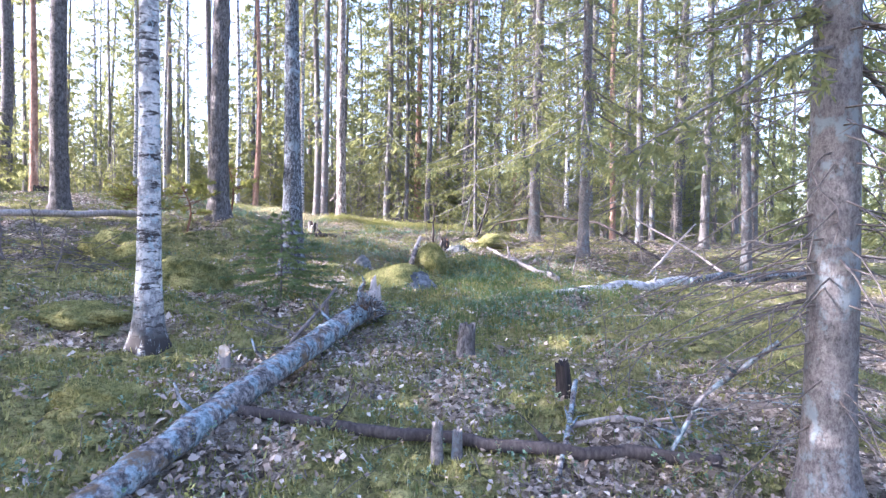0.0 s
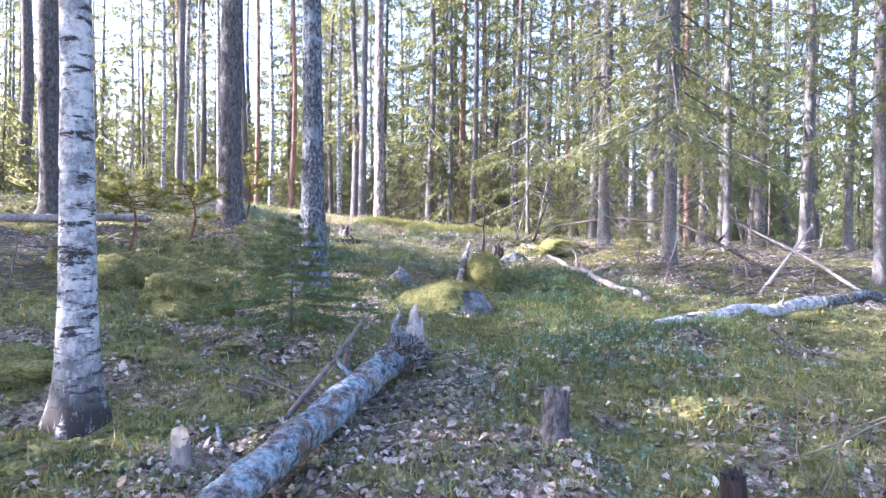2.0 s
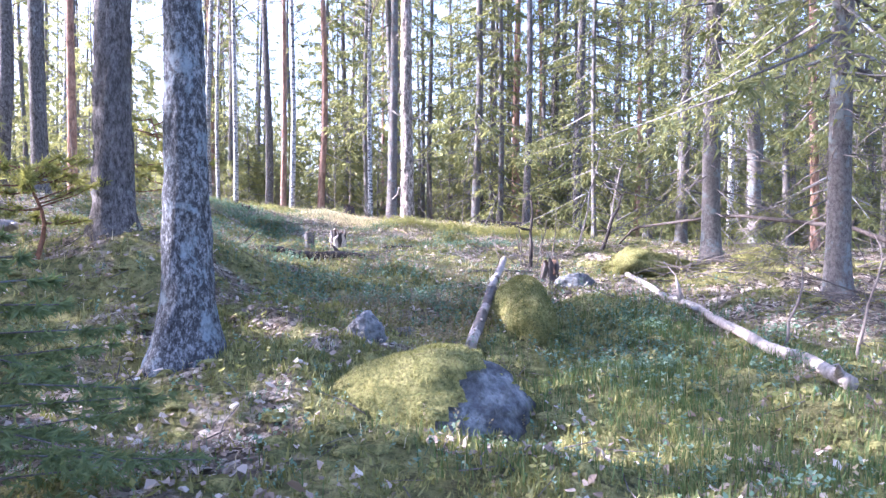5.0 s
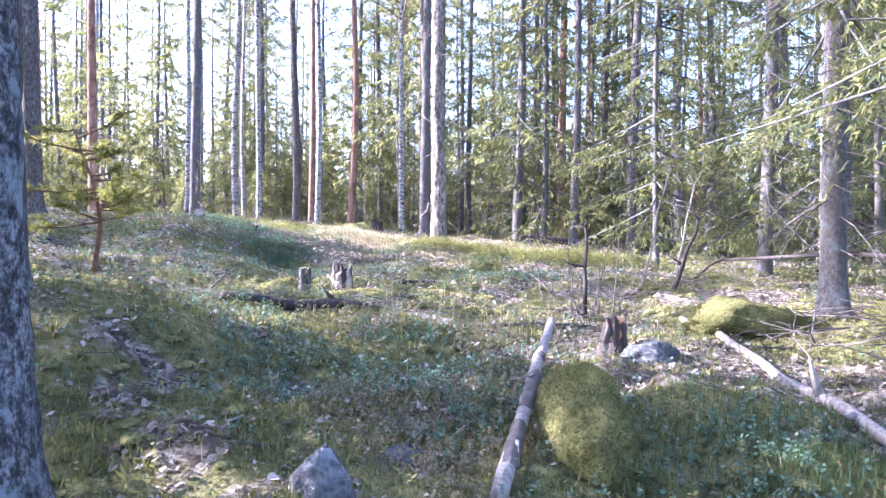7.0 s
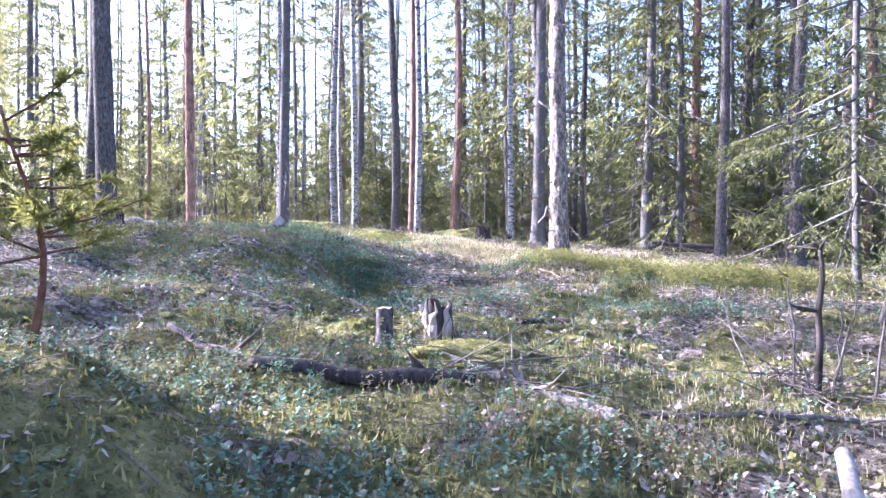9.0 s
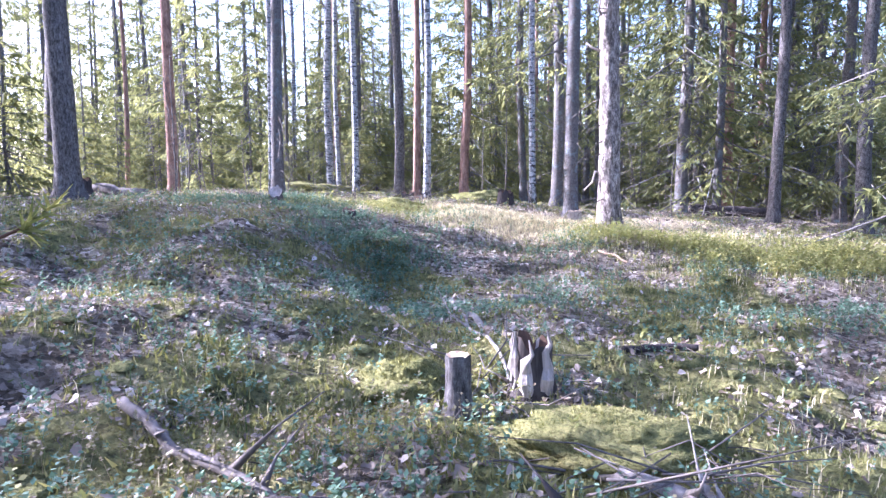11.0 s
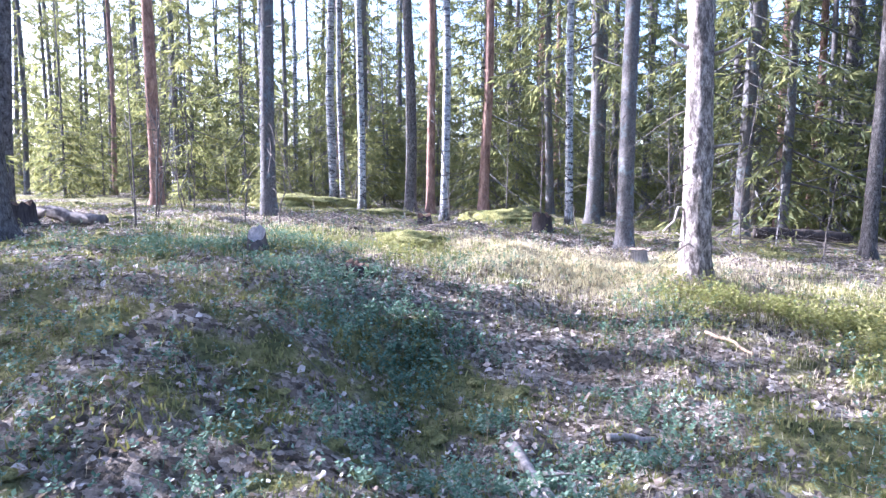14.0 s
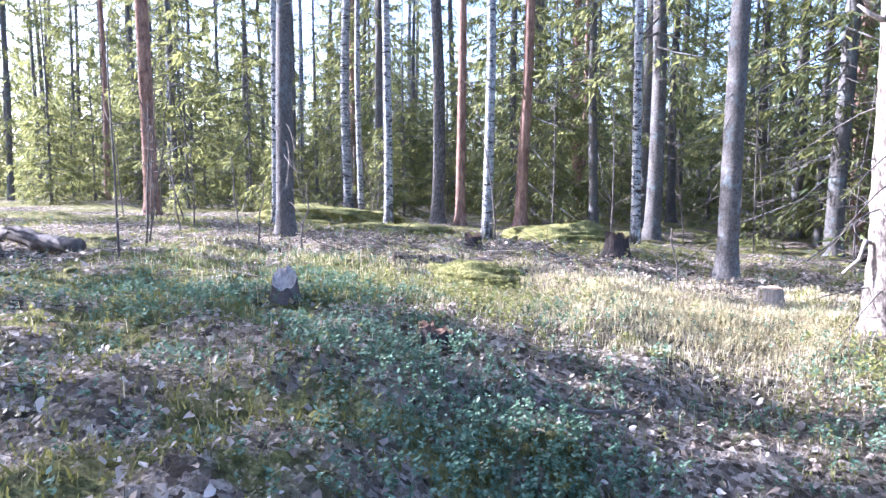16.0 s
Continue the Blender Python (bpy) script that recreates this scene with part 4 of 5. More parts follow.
# peeled rusty bark and a tangle of torn fibres where the log broke
b = Bag()
sides = 15
ang = np.linspace(0.1, 2.0, sides)
seg = pts[62:68]
rr = 0.099 * (1 + 0.05 * g.uniform(-1, 1, (len(seg), sides)))
V = seg[:, None] + np.stack([rr * np.cos(ang), np.zeros_like(rr), rr * np.sin(ang)], -1)
V[0] += (seg[0] - V[0]) * g.uniform(0.1, 0.5, (sides, 1)) + (0, 0.08, 0)
i0, j0 = np.arange(len(seg) - 1)[:, None] * sides, np.arange(sides - 1)[None]
b.add(V, np.stack([i0 + j0, i0 + sides + j0, i0 + sides + j0 + 1, i0 + j0 + 1], -1).reshape(-1, 4))
part("peeled_bark", b.mesh("peeled_bark", PEELED), log_bark, "rusty brown rotten inner bark")
for name, mat_, n in (("torn_fibre", DARK_WOOD, 110), ("lichen_tangle", LOG_BARK, 420)):
    b = Bag()
    for _ in range(n):
        t = g.uniform(0, 1)
        a0 = g.uniform(-0.6, 3.7)
        q = e + np.array([0.09 * math.cos(a0), -0.6 * t ** 1.3, 0.09 * math.sin(a0)])
        d = np.array([math.cos(a0), g.uniform(-0.3, 1.0), max(math.sin(a0), -0.2) + 0.1]) * g.uniform(0.012, 0.04) + g.normal(0, 0.028, 3)
        b.tube(np.array([q, q + d * 0.5 + g.normal(0, 0.012, 3), q + d]), np.array([1, 0.8, 0.3]) * g.uniform(0.002, 0.007), 4)
    tagged(part(name, b.mesh(name, mat_), log_bark), kind="stuff")
for i, s in enumerate((0.35, 0.55, 0.8)):
    q = pts[int(70 * s)]
    b = Bag()
    b.tube(np.array([q + (-0.05, 0, 0.05), q + (-0.13, 0.02, 0.12), q + (-0.17, 0.06, 0.2)]), [0.016, 0.012, 0.006], 7)
    part("branch_stub", b.mesh("branch_stub", LOG_BARK), log_bark)

branch_thing("fallen_branch", laid(-0.95, 3.75, 1.72, 3.5, 12, 0.015, 1), 0.034, 0.042, DARK_WOOD, "long dark wet branch lying across the litter", twigs=3, seed=1)
stump(0.16, 3.48, 0.028, 0.2, "thin cut sapling stub with grey-green bark", SPRUCE_BARK, GREY_WOOD, 2, 0.3)
stump(0.27, 3.5, 0.024, 0.15, "thin cut sapling stub with grey-green bark", SPRUCE_BARK, GREY_WOOD, 3, 0.3)
stump(-1.29, 4.66, 0.038, 0.13, "small pale stump sawn at a slant, moss at its foot", GREY_WOOD, FRESH_WOOD, 4, 0.1, 0.3)
stump(1.05, 4.33, 0.045, 0.22, "charred black broken sapling stump", CHAR_WOOD, CHAR_WOOD, 5, 0.25, lean=(0, -6))
stump(0.44, 5.08, 0.062, 0.26, "grey rotten stump leaning in the moss", PINE_BARK, TWIG_WOOD, 6, 0.3, lean=(4, 3))
stump(-0.72, 5.75, 0.022, 0.24, "dead grey sapling stub", TWIG_WOOD, TWIG_WOOD, 7, 0.3)
mossy("moss_hummock", -1.75, 3.85, (0.24, 0.2, 0.13), "round cushion of dark green moss", "moss", 8, fuzz=2600, dz=-0.02)
mossy("moss_hummock", -2.7, 5.4, (0.4, 0.25, 0.12), "low hummock of yellowish moss", "moss", 9, fuzz=1800, dz=-0.03)
mossy("moss_hummock", -2.45, 7.4, (0.4, 0.35, 0.26), "tall hummock of dark green moss", "moss", 10, fuzz=2200, dz=-0.03)
mossy("moss_hummock", -3.3, 7.7, (0.45, 0.3, 0.3), "mossy root mound on the bank", "moss", 11, fuzz=1800, dz=-0.03)
mossy("boulder", -0.15, 8.25, (0.54, 0.42, 0.37), "low boulder coated with moss, bare grey at one end", "rock", 12, True, 7000, 0.0, -0.13, 0.1, 0.14)
mossy("boulder", 0.33, 9.95, (0.22, 0.45, 0.3), "rounded boulder wholly covered in yellow-green moss", "rock", 14, False, 16000, 8.0, 0.0, None, 0.1)
mossy("rock", -0.64, 8.97, (0.1, 0.13, 0.19), "upright grey granite rock among moss", "rock", 15, True, 10, 0.0, -0.04, "all")
mossy("rock", -0.55, 9.6, (0.18, 0.14, 0.07), "flat grey stone with lichen", "rock", 16, True, 10, 20.0, -0.05, "all")
mossy("rock", 0.8, 11.08, (0.18, 0.12, 0.11), "low grey granite rock beside a snag", "rock", 17, True, 10, 0.0, -0.03, "all")
mossy("moss_hummock", 1.64, 12.15, (0.4, 0.28, 0.18), "sunlit moss hummock over a root hollow", "moss", 18, fuzz=3500, dz=-0.02)
mossy("moss_hummock", 2.75, 12.0, (0.25, 0.2, 0.16), "small bright moss hummock by the spruce", "moss", 19, fuzz=1200, dz=-0.02)
mossy("moss_hummock", -2.5, 12.8, (0.24, 0.22, 0.16), "moss hummock beside cut stumps", "moss", 20, fuzz=2200, dz=-0.02)
mossy("moss_hummock", -1.55, 12.45, (0.42, 0.3, 0.13), "low pale moss hummock", "moss", 21, fuzz=2200, dz=-0.02)
mossy("moss_hummock", -4.86, 23.2, (0.9, 0.7, 0.3), "broad moss hummock under the spruces", "moss", 22, fuzz=1500, dz=-0.04)
mossy("moss_hummock", -5.0, 18.8, (0.5, 0.3, 0.15), "moss-grown root lump on the rise", "moss", 23, fuzz=1200, dz=-0.02)
mossy("moss_hummock", -7.3, 22.2, (0.9, 0.6, 0.2), "mossy mound among birches", "moss", 24, fuzz=900, dz=-0.03)
mossy("moss_hummock", -9.0, 23.5, (1.2, 0.8, 0.26), "mossy mound among birches", "moss", 25, fuzz=900, dz=-0.03)

lean_pole = branch_thing("bare_pole", rounded_path(up(-0.02, 9.25, 0.03), (0.167, 11.0, 1.66), 7, -0.02, 0.003, 4), 0.04, 0.027, GREY_WOOD, "debarked pale pole leaning up the slope by a mossy boulder", "pole", 2, 4, 10)
for s0, s1 in ((0.12, 0.3), (0.36, 0.58), (0.66, 0.72)):
    q = rounded_path((0, 0, 0), np.array((0.167, 11.0, 1.66)) - np.array(up(-0.02, 9.25, 0.03)), 40, -0.02)[int(40 * s0):int(40 * s1)] + (0.004, 0, 0.003)
    b = Bag()
    b.tube(q, np.linspace(0.042 - 0.013 * s0, 0.042 - 0.013 * s1, len(q)) * np.r_[0.9, np.ones(len(q) - 2), 0.9], 12, 0.12, np.random.RandomState(int(100 * s0)))
    part("bark_remnant", b.mesh("bark_remnant", TWIG_WOOD), lean_pole, "dark remnant of bark")
torn = stump(0.6, 11.42, 0.075, 0.22, "rotten grey-brown stump, torn open", DARK_WOOD, ROT_WOOD, 26, 0.7, flare=0.7)
for i, (dx, dy, tz, m) in enumerate(((-0.05, -0.05, 0.27, TWIG_WOOD), (0.03, -0.07, 0.2, ROT_WOOD), (0.06, 0.0, 0.31, TWIG_WOOD), (-0.07, 0.02, 0.18, DARK_WOOD), (0.0, 0.06, 0.25, ROT_WOOD), (-0.02, -0.08, 0.15, TWIG_WOOD))):
    splinter(torn, np.array([dx, dy, 0.0]), np.array([dx * 1.2, dy * 1.2, tz]), 0.028, m, 90 + i)
branch_thing("birch_log", laid(1.6, 7.1, 3.55, 8.3, 10, 0.03, 6, 0.01), 0.065, 0.07, PALE_BIRCH_BARK, "fallen white birch log half sunk in grass", "log", 1, 6, 16, "bark")
branch_thing("birch_log", laid(3.7, 8.5, 6.3, 9.3, 10, 0.06, 7, 0.01), 0.06, 0.07, OLD_BIRCH_BARK, "fallen birch log with peeling dark bark", "log", 3, 7, 14, "bark")
branch_thing("bare_pole", laid(1.28, 12.7, 1.92, 8.45, 12, 0.04, 8, 0.02), 0.026, 0.04, GREY_WOOD, "long debarked pale branch down the slope", "fallen branch", 5, 8)
branch_thing("fallen_log", laid(-2.35, 11.35, -1.3, 11.75, 8, 0.02, 9, 0.01), 0.048, 0.04, DARK_WOOD, "dark rotting log in the moss", "log", 2, 9, 12, "bark")
branch_thing("fallen_branch", laid(-3.2, 11.75, -2.3, 11.38, 8, 0.03, 10), 0.022, 0.016, TWIG_WOOD, "thin dry branch on the moss", twigs=3, seed=10)
branch_thing("fallen_branch", laid(-1.55, 12.2, -0.6, 11.75, 8, 0.03, 11), 0.03, 0.035, GREY_WOOD, "grey forked branch in the moss", twigs=6, seed=11)
branch_thing("fallen_branch", laid(-0.5, 12.0, 0.5, 12.2, 8, 0.02, 12), 0.016, 0.012, TWIG_WOOD, "thin dry branch on the moss", twigs=2, seed=12)
split = stump(-1.87, 12.84, 0.085, 0.24, "split dark pine stump, torn pale on top, hollow inside", DARK_WOOD, ROT_WOOD, 28, 0.35, hollow=True)
for i, (dx, dy, tz) in enumerate(((-0.06, -0.06, 0.3), (0.0, -0.085, 0.27), (0.065, -0.05, 0.31), (-0.08, 0.0, 0.28), (0.03, 0.07, 0.26))):
    splinter(split, np.array([dx, dy, 0.02]), np.array([dx * 1.15, dy * 1.1, tz]), 0.03, GREY_WOOD, 80 + i)
stump(-2.13, 12.5, 0.052, 0.27, "sawn grey stump with lichened bark", PINE_BARK, FRESH_WOOD, 29, 0.04)
branch_thing("fallen_branch", laid(-2.75, 14.5, -1.98, 12.85, 10, 0.03, 13), 0.012, 0.009, GREY_WOOD, "thin pale bent branch by a stump", twigs=2, seed=13)
branch_thing("fallen_branch", laid(-2.9, 14.85, -2.4, 13.95, 6, 0.025, 14), 0.03, 0.02, GREY_WOOD, "short grey branch in the shrubs", twigs=1, seed=14)
branch_thing("fallen_branch", laid(-2.45, 15.08, -2.22, 15.25, 5, 0.02, 15), 0.022, 0.015, GREY_WOOD, "short grey stick on the needle litter", seed=15)
branch_thing("fallen_branch", laid(-3.95, 16.15, -3.5, 16.48, 6, 0.03, 16), 0.014, 0.009, TWIG_WOOD, "curved dry branch among shrubs", twigs=2, seed=16)
branch_thing("fallen_branch", laid(-1.5, 13.6, -1.1, 13.75, 5, 0.02, 17), 0.025, 0.02, DARK_WOOD, "short dark stick on the litter", seed=17)
branch_thing("fallen_branch", laid(-1.9, 16.7, -1.6, 16.5, 5, 0.02, 18), 0.014, 0.01, FRESH_WOOD, "pale broken stick on the moss", seed=18)
stump(-5.66, 16.7, 0.075, 0.13, "grey stump cut at a slant among shrubs", TWIG_WOOD, GREY_WOOD, 31, 0.2, 0.5)
stump(-2.48, 19.4, 0.1, 0.17, "sunlit pale sawn stump in grass", GREY_WOOD, FRESH_WOOD, 32, 0.08)
stump(-4.6, 16.55, 0.1, 0.08, "low black rotten stump", DARK_WOOD, ROT_WOOD, 33, 0.8)
stump(-9.6, 17.6, 0.16, 0.3, "dark broken stump on the rise", DARK_WOOD, ROT_WOOD, 34, 0.3)
stump(-3.9, 21.3, 0.14, 0.25, "dark mossy stump by the brushwood", DARK_WOOD, ROT_WOOD, 35, 0.4)
stump(-5.6, 20.9, 0.1, 0.18, "dark mossy stump by the brushwood", DARK_WOOD, ROT_WOOD, 36, 0.4)
branch_thing("fallen_log", laid(-10.6, 18.25, -8.75, 18.0, 8, 0.1, 19, 0.01), 0.1, 0.08, TWIG_WOOD, "weathered grey log on the rise", "log", 1, 19, 14, "bark")
branch_thing("fallen_log", laid(-0.75, 23.8, 0.75, 24.2, 8, 0.12, 20, 0.01), 0.11, 0.09, DARK_WOOD, "dark fallen log at the forest edge", "log", 3, 20, 12, "bark")
branch_thing("fallen_log", laid(-5.4, 8.5, -4.0, 10.2, 8, 0.12, 21, 0.01), 0.045, 0.05, GREY_WOOD, "slim weathered log across the bank", "log", 2, 21, 12, "bark")
branch_thing("fallen_branch", [(1.72, 14.4, float(land(1.72, 14.4)) + 0.02), (1.85, 14.0, 1.98), (2.5, 12.2, 2.1), (3.3, 11.2, 1.95), (4.0, 10.2, float(land(4.0, 10.2)) + 0.02)], 0.012, 0.024, DARK_WOOD, "thin dead tree hung against a spruce", twigs=8, seed=22)
branch_thing("fallen_branch", [up(3.35, 9.1, 0.02), (3.9, 9.6, 1.55), up(4.6, 10.4, 0.55)], 0.022, 0.012, GREY_WOOD, "pale pole propped in the brushwood", twigs=5, seed=23)
branch_thing("fallen_branch", [up(4.6, 9.0, 0.02), (4.2, 9.5, 1.5), up(3.6, 10.3, 0.6)], 0.022, 0.012, GREY_WOOD, "pale pole propped in the brushwood", twigs=5, seed=24)
branch_thing("fallen_branch", laid(0.95, 3.85, 1.75, 3.95, 6, 0.03, 25), 0.02, 0.012, GREY_WOOD, "grey lichened stick on the moss", twigs=3, seed=25)
branch_thing("fallen_branch", [up(1.1, 4.25, 0.12), up(0.95, 3.8, 0.06), up(0.78, 3.35, 0.02)], 0.018, 0.014, LOG_BARK, "lichen-crusted branch propped on a burnt stub", twigs=4, seed=26)
branch_thing("fallen_branch", [up(1.95, 3.35, 0.75), up(1.65, 3.6, 0.35), up(1.45, 3.55, 0.02)], 0.016, 0.012, LOG_BARK, "lichen-crusted dead branch hanging from a spruce", twigs=5, seed=27)
branch_thing("fallen_branch", laid(-1.25, 5.6, -0.75, 5.2, 5, 0.03, 28), 0.009, 0.006, TWIG_WOOD, "thin dry stick on the litter", twigs=2, seed=28)
branch_thing("fallen_branch", [up(-0.95, 5.05, 0.01), up(-0.75, 5.6, 0.2), up(-0.66, 5.95, 0.34)], 0.016, 0.012, TWIG_WOOD, "grey stick propped on the log", twigs=2, seed=29)


def dead_stem(x, y, h, r, label, lean, seed, mat_=GREY_WOOD, twigs=6):
    g = np.random.RandomState(seed)
    s = np.linspace(0, 1, 6)
    p = np.stack([lean[0] * s + g.normal(0, 0.012, 6), lean[1] * s + g.normal(0, 0.012, 6), -0.05 + (h + 0.05) * s], -1) + np.array(up(x, y))
    ob = branch_thing("dead_sapling", p, r, r * 0.45, mat_, label, "dead sapling", 0, seed)
    for _ in range(twigs):
        k = g.randint(1, 6)
        q = p[k] - p[0]
        d = np.array([g.normal(0, 1), g.normal(0, 1), g.uniform(0.1, 1.2)])
        d *= g.uniform(0.1, 0.35) * min(h, 1.2) / np.linalg.norm(d)
        b = Bag()
        b.tube(np.array([q, q + d * 0.5 + g.normal(0, 0.015, 3), q + d]), [r * 0.4, r * 0.28, 0.0015], 5)
        part("side_twig", b.mesh("side_twig", mat_), ob)
    return ob


dead_stem(0.45, 12.9, 0.85, 0.026, "broken upright dead stem with bare shoots round it", (0.02, 0), 41, DARK_WOOD)
for i, (dx, dy, h, lx) in enumerate(((-0.1, 0.05, 0.7, -0.05), (0.07, -0.05, 0.6, 0.12), (-0.05, -0.08, 0.45, -0.1), (0.22, -0.22, 0.75, 0.1), (0.12, 0.08, 0.5, 0.02))):
    dead_stem(0.45 + dx, 12.9 + dy, h, 0.009, "bare grey shoot beside a dead stem", (lx, 0), 42 + i, TWIG_WOOD, 3)
dead_stem(1.4, 13.9, 0.75, 0.03, "leaning dead sapling with bare twigs", (0.28, 0.1), 50, DARK_WOOD, 8)
dead_stem(1.15, 14.4, 1.3, 0.016, "thin dead sapling standing in brushwood", (0.3, 0.1), 51)
dead_stem(1.6, 14.9, 1.1, 0.016, "thin dead sapling standing in brushwood", (0.2, 0.0), 52)
for i, (x, y, h) in enumerate(((1.45, 4.5, 0.75), (1.52, 4.42, 0.6), (1.4, 4.35, 0.45))):
    dead_stem(x, y, h, 0.004, "thin bare shoot in the moss", (-0.12 + 0.1 * i, 0.05), 55 + i, TWIG_WOOD, 3)
for i, (x, y, h, lx) in enumerate(((-9.5, 20.6, 1.25, 0.02), (-7.7, 17.45, 1.9, -0.05), (-8.72, 18.9, 1.7, 0.35), (-8.2, 18.3, 1.4, 0.1), (-7.0, 19.2, 0.8, 0.1), (-7.9, 19.4, 0.9, -0.1), (-7.4, 19.0, 0.6, 0.05), (-8.9, 19.6, 1.0, -0.1), (-0.2, 21.4, 1.0, 0.1), (-3.2, 20.2, 0.6, -0.1))):
    dead_stem(x, y, h, 0.011, "thin bare sapling on the sunny rise", (lx, 0), 60 + i, TWIG_WOOD, 7)
for i, (x, y, h, lx, ly) in enumerate(((3.1, 9.3, 0.5, 0.1, 0.1), (2.3, 9.2, 0.6, 0.15, 0), (1.95, 9.4, 0.5, 0.2, 0.1), (3.6, 9.9, 0.9, -0.2, 0), (4.2, 9.6, 0.8, 0.25, 0.2), (-3.9, 7.3, 0.6, -0.2, 0), (-3.6, 6.9, 0.5, 0.1, 0), (-4.3, 7.2, 0.8, -0.2, 0.1))):
    dead_stem(x, y, h, 0.012, "broken dry sapling in the brushwood", (lx, ly), 75 + i, TWIG_WOOD, 8)


def brush_pile(x, y, rx, ry, h, n, label, seed, turn=0.0, mat_=TWIG_WOOD):
    """A tangle of dry twigs beyond counting."""
    g = np.random.RandomState(seed)
    b = Bag()
    for _ in range(n):
        a0, q = g.uniform(0, 6.28), math.sqrt(g.uniform(0, 1))
        u, w = rx * q * math.cos(a0), ry * q * math.sin(a0)
        px = x + u * math.cos(turn) - w * math.sin(turn)
        py = y + u * math.sin(turn) + w * math.cos(turn)
        L, a1 = g.uniform(0.2, 0.8), g.uniform(0, 6.28)
        tilt = g.normal(0, 0.3)
        d = np.array([math.cos(a1), math.sin(a1), tilt]) * L
        z = float(land(px, py)) + h * g.uniform(0, 1) ** 2 * (1 - q * 0.6) + 0.01
        p = np.array([px, py, z])
        e = p + d
        e[2] = max(e[2], float(land(e[0], e[1])) + 0.005)
        b.tube(np.array([p, (p + e) / 2 + g.normal(0, 0.03, 3), e]), np.array([1, 0.75, 0.3]) * g.uniform(0.002, 0.0065), 4)
    return tagged(new("brush_pile", b.mesh("brush_pile", mat_)), label, "brushwood", kind="stuff")


brush_pile(3.6, 9.8, 1.3, 0.8, 0.4, 260, "tangle of dry grey twigs under the spruces", 1)
brush_pile(2.6, 11.6, 0.9, 0.9, 0.35, 170, "dry twigs heaped round the spruce feet", 2)
brush_pile(5.2, 11.4, 1.4, 1.2, 0.5, 200, "tangle of dry grey twigs under the spruces", 3)
brush_pile(-3.9, 7.4, 0.9, 0.7, 0.35, 170, "dead brushwood on the bank", 4)
brush_pile(-5.4, 20.0, 1.6, 0.7, 0.12, 330, "flat layer of dry cut twigs on the forest floor", 5, 0.25)
brush_pile(-1.3, 12.0, 0.4, 0.25, 0.16, 40, "small heap of dry twigs by a log", 6)
brush_pile(0.5, 12.9, 0.45, 0.35, 0.15, 60, "dry twigs round a dead stem", 7)
brush_pile(0.3, 23.2, 2.2, 1.2, 0.3, 200, "dry brushwood at the forest edge", 8)
brush_pile(-0.9, 5.5, 0.5, 0.4, 0.08, 50, "dry twigs strewn beside the log", 9)
brush_pile(-2.1, 12.9, 0.4, 0.3, 0.05, 26, "thin twigs between two stumps", 10)
brush_pile(1.95, 4.2, 0.6, 0.5, 0.25, 30, "dead lichened twigs under the spruce", 11, 0.0, LOG_BARK)


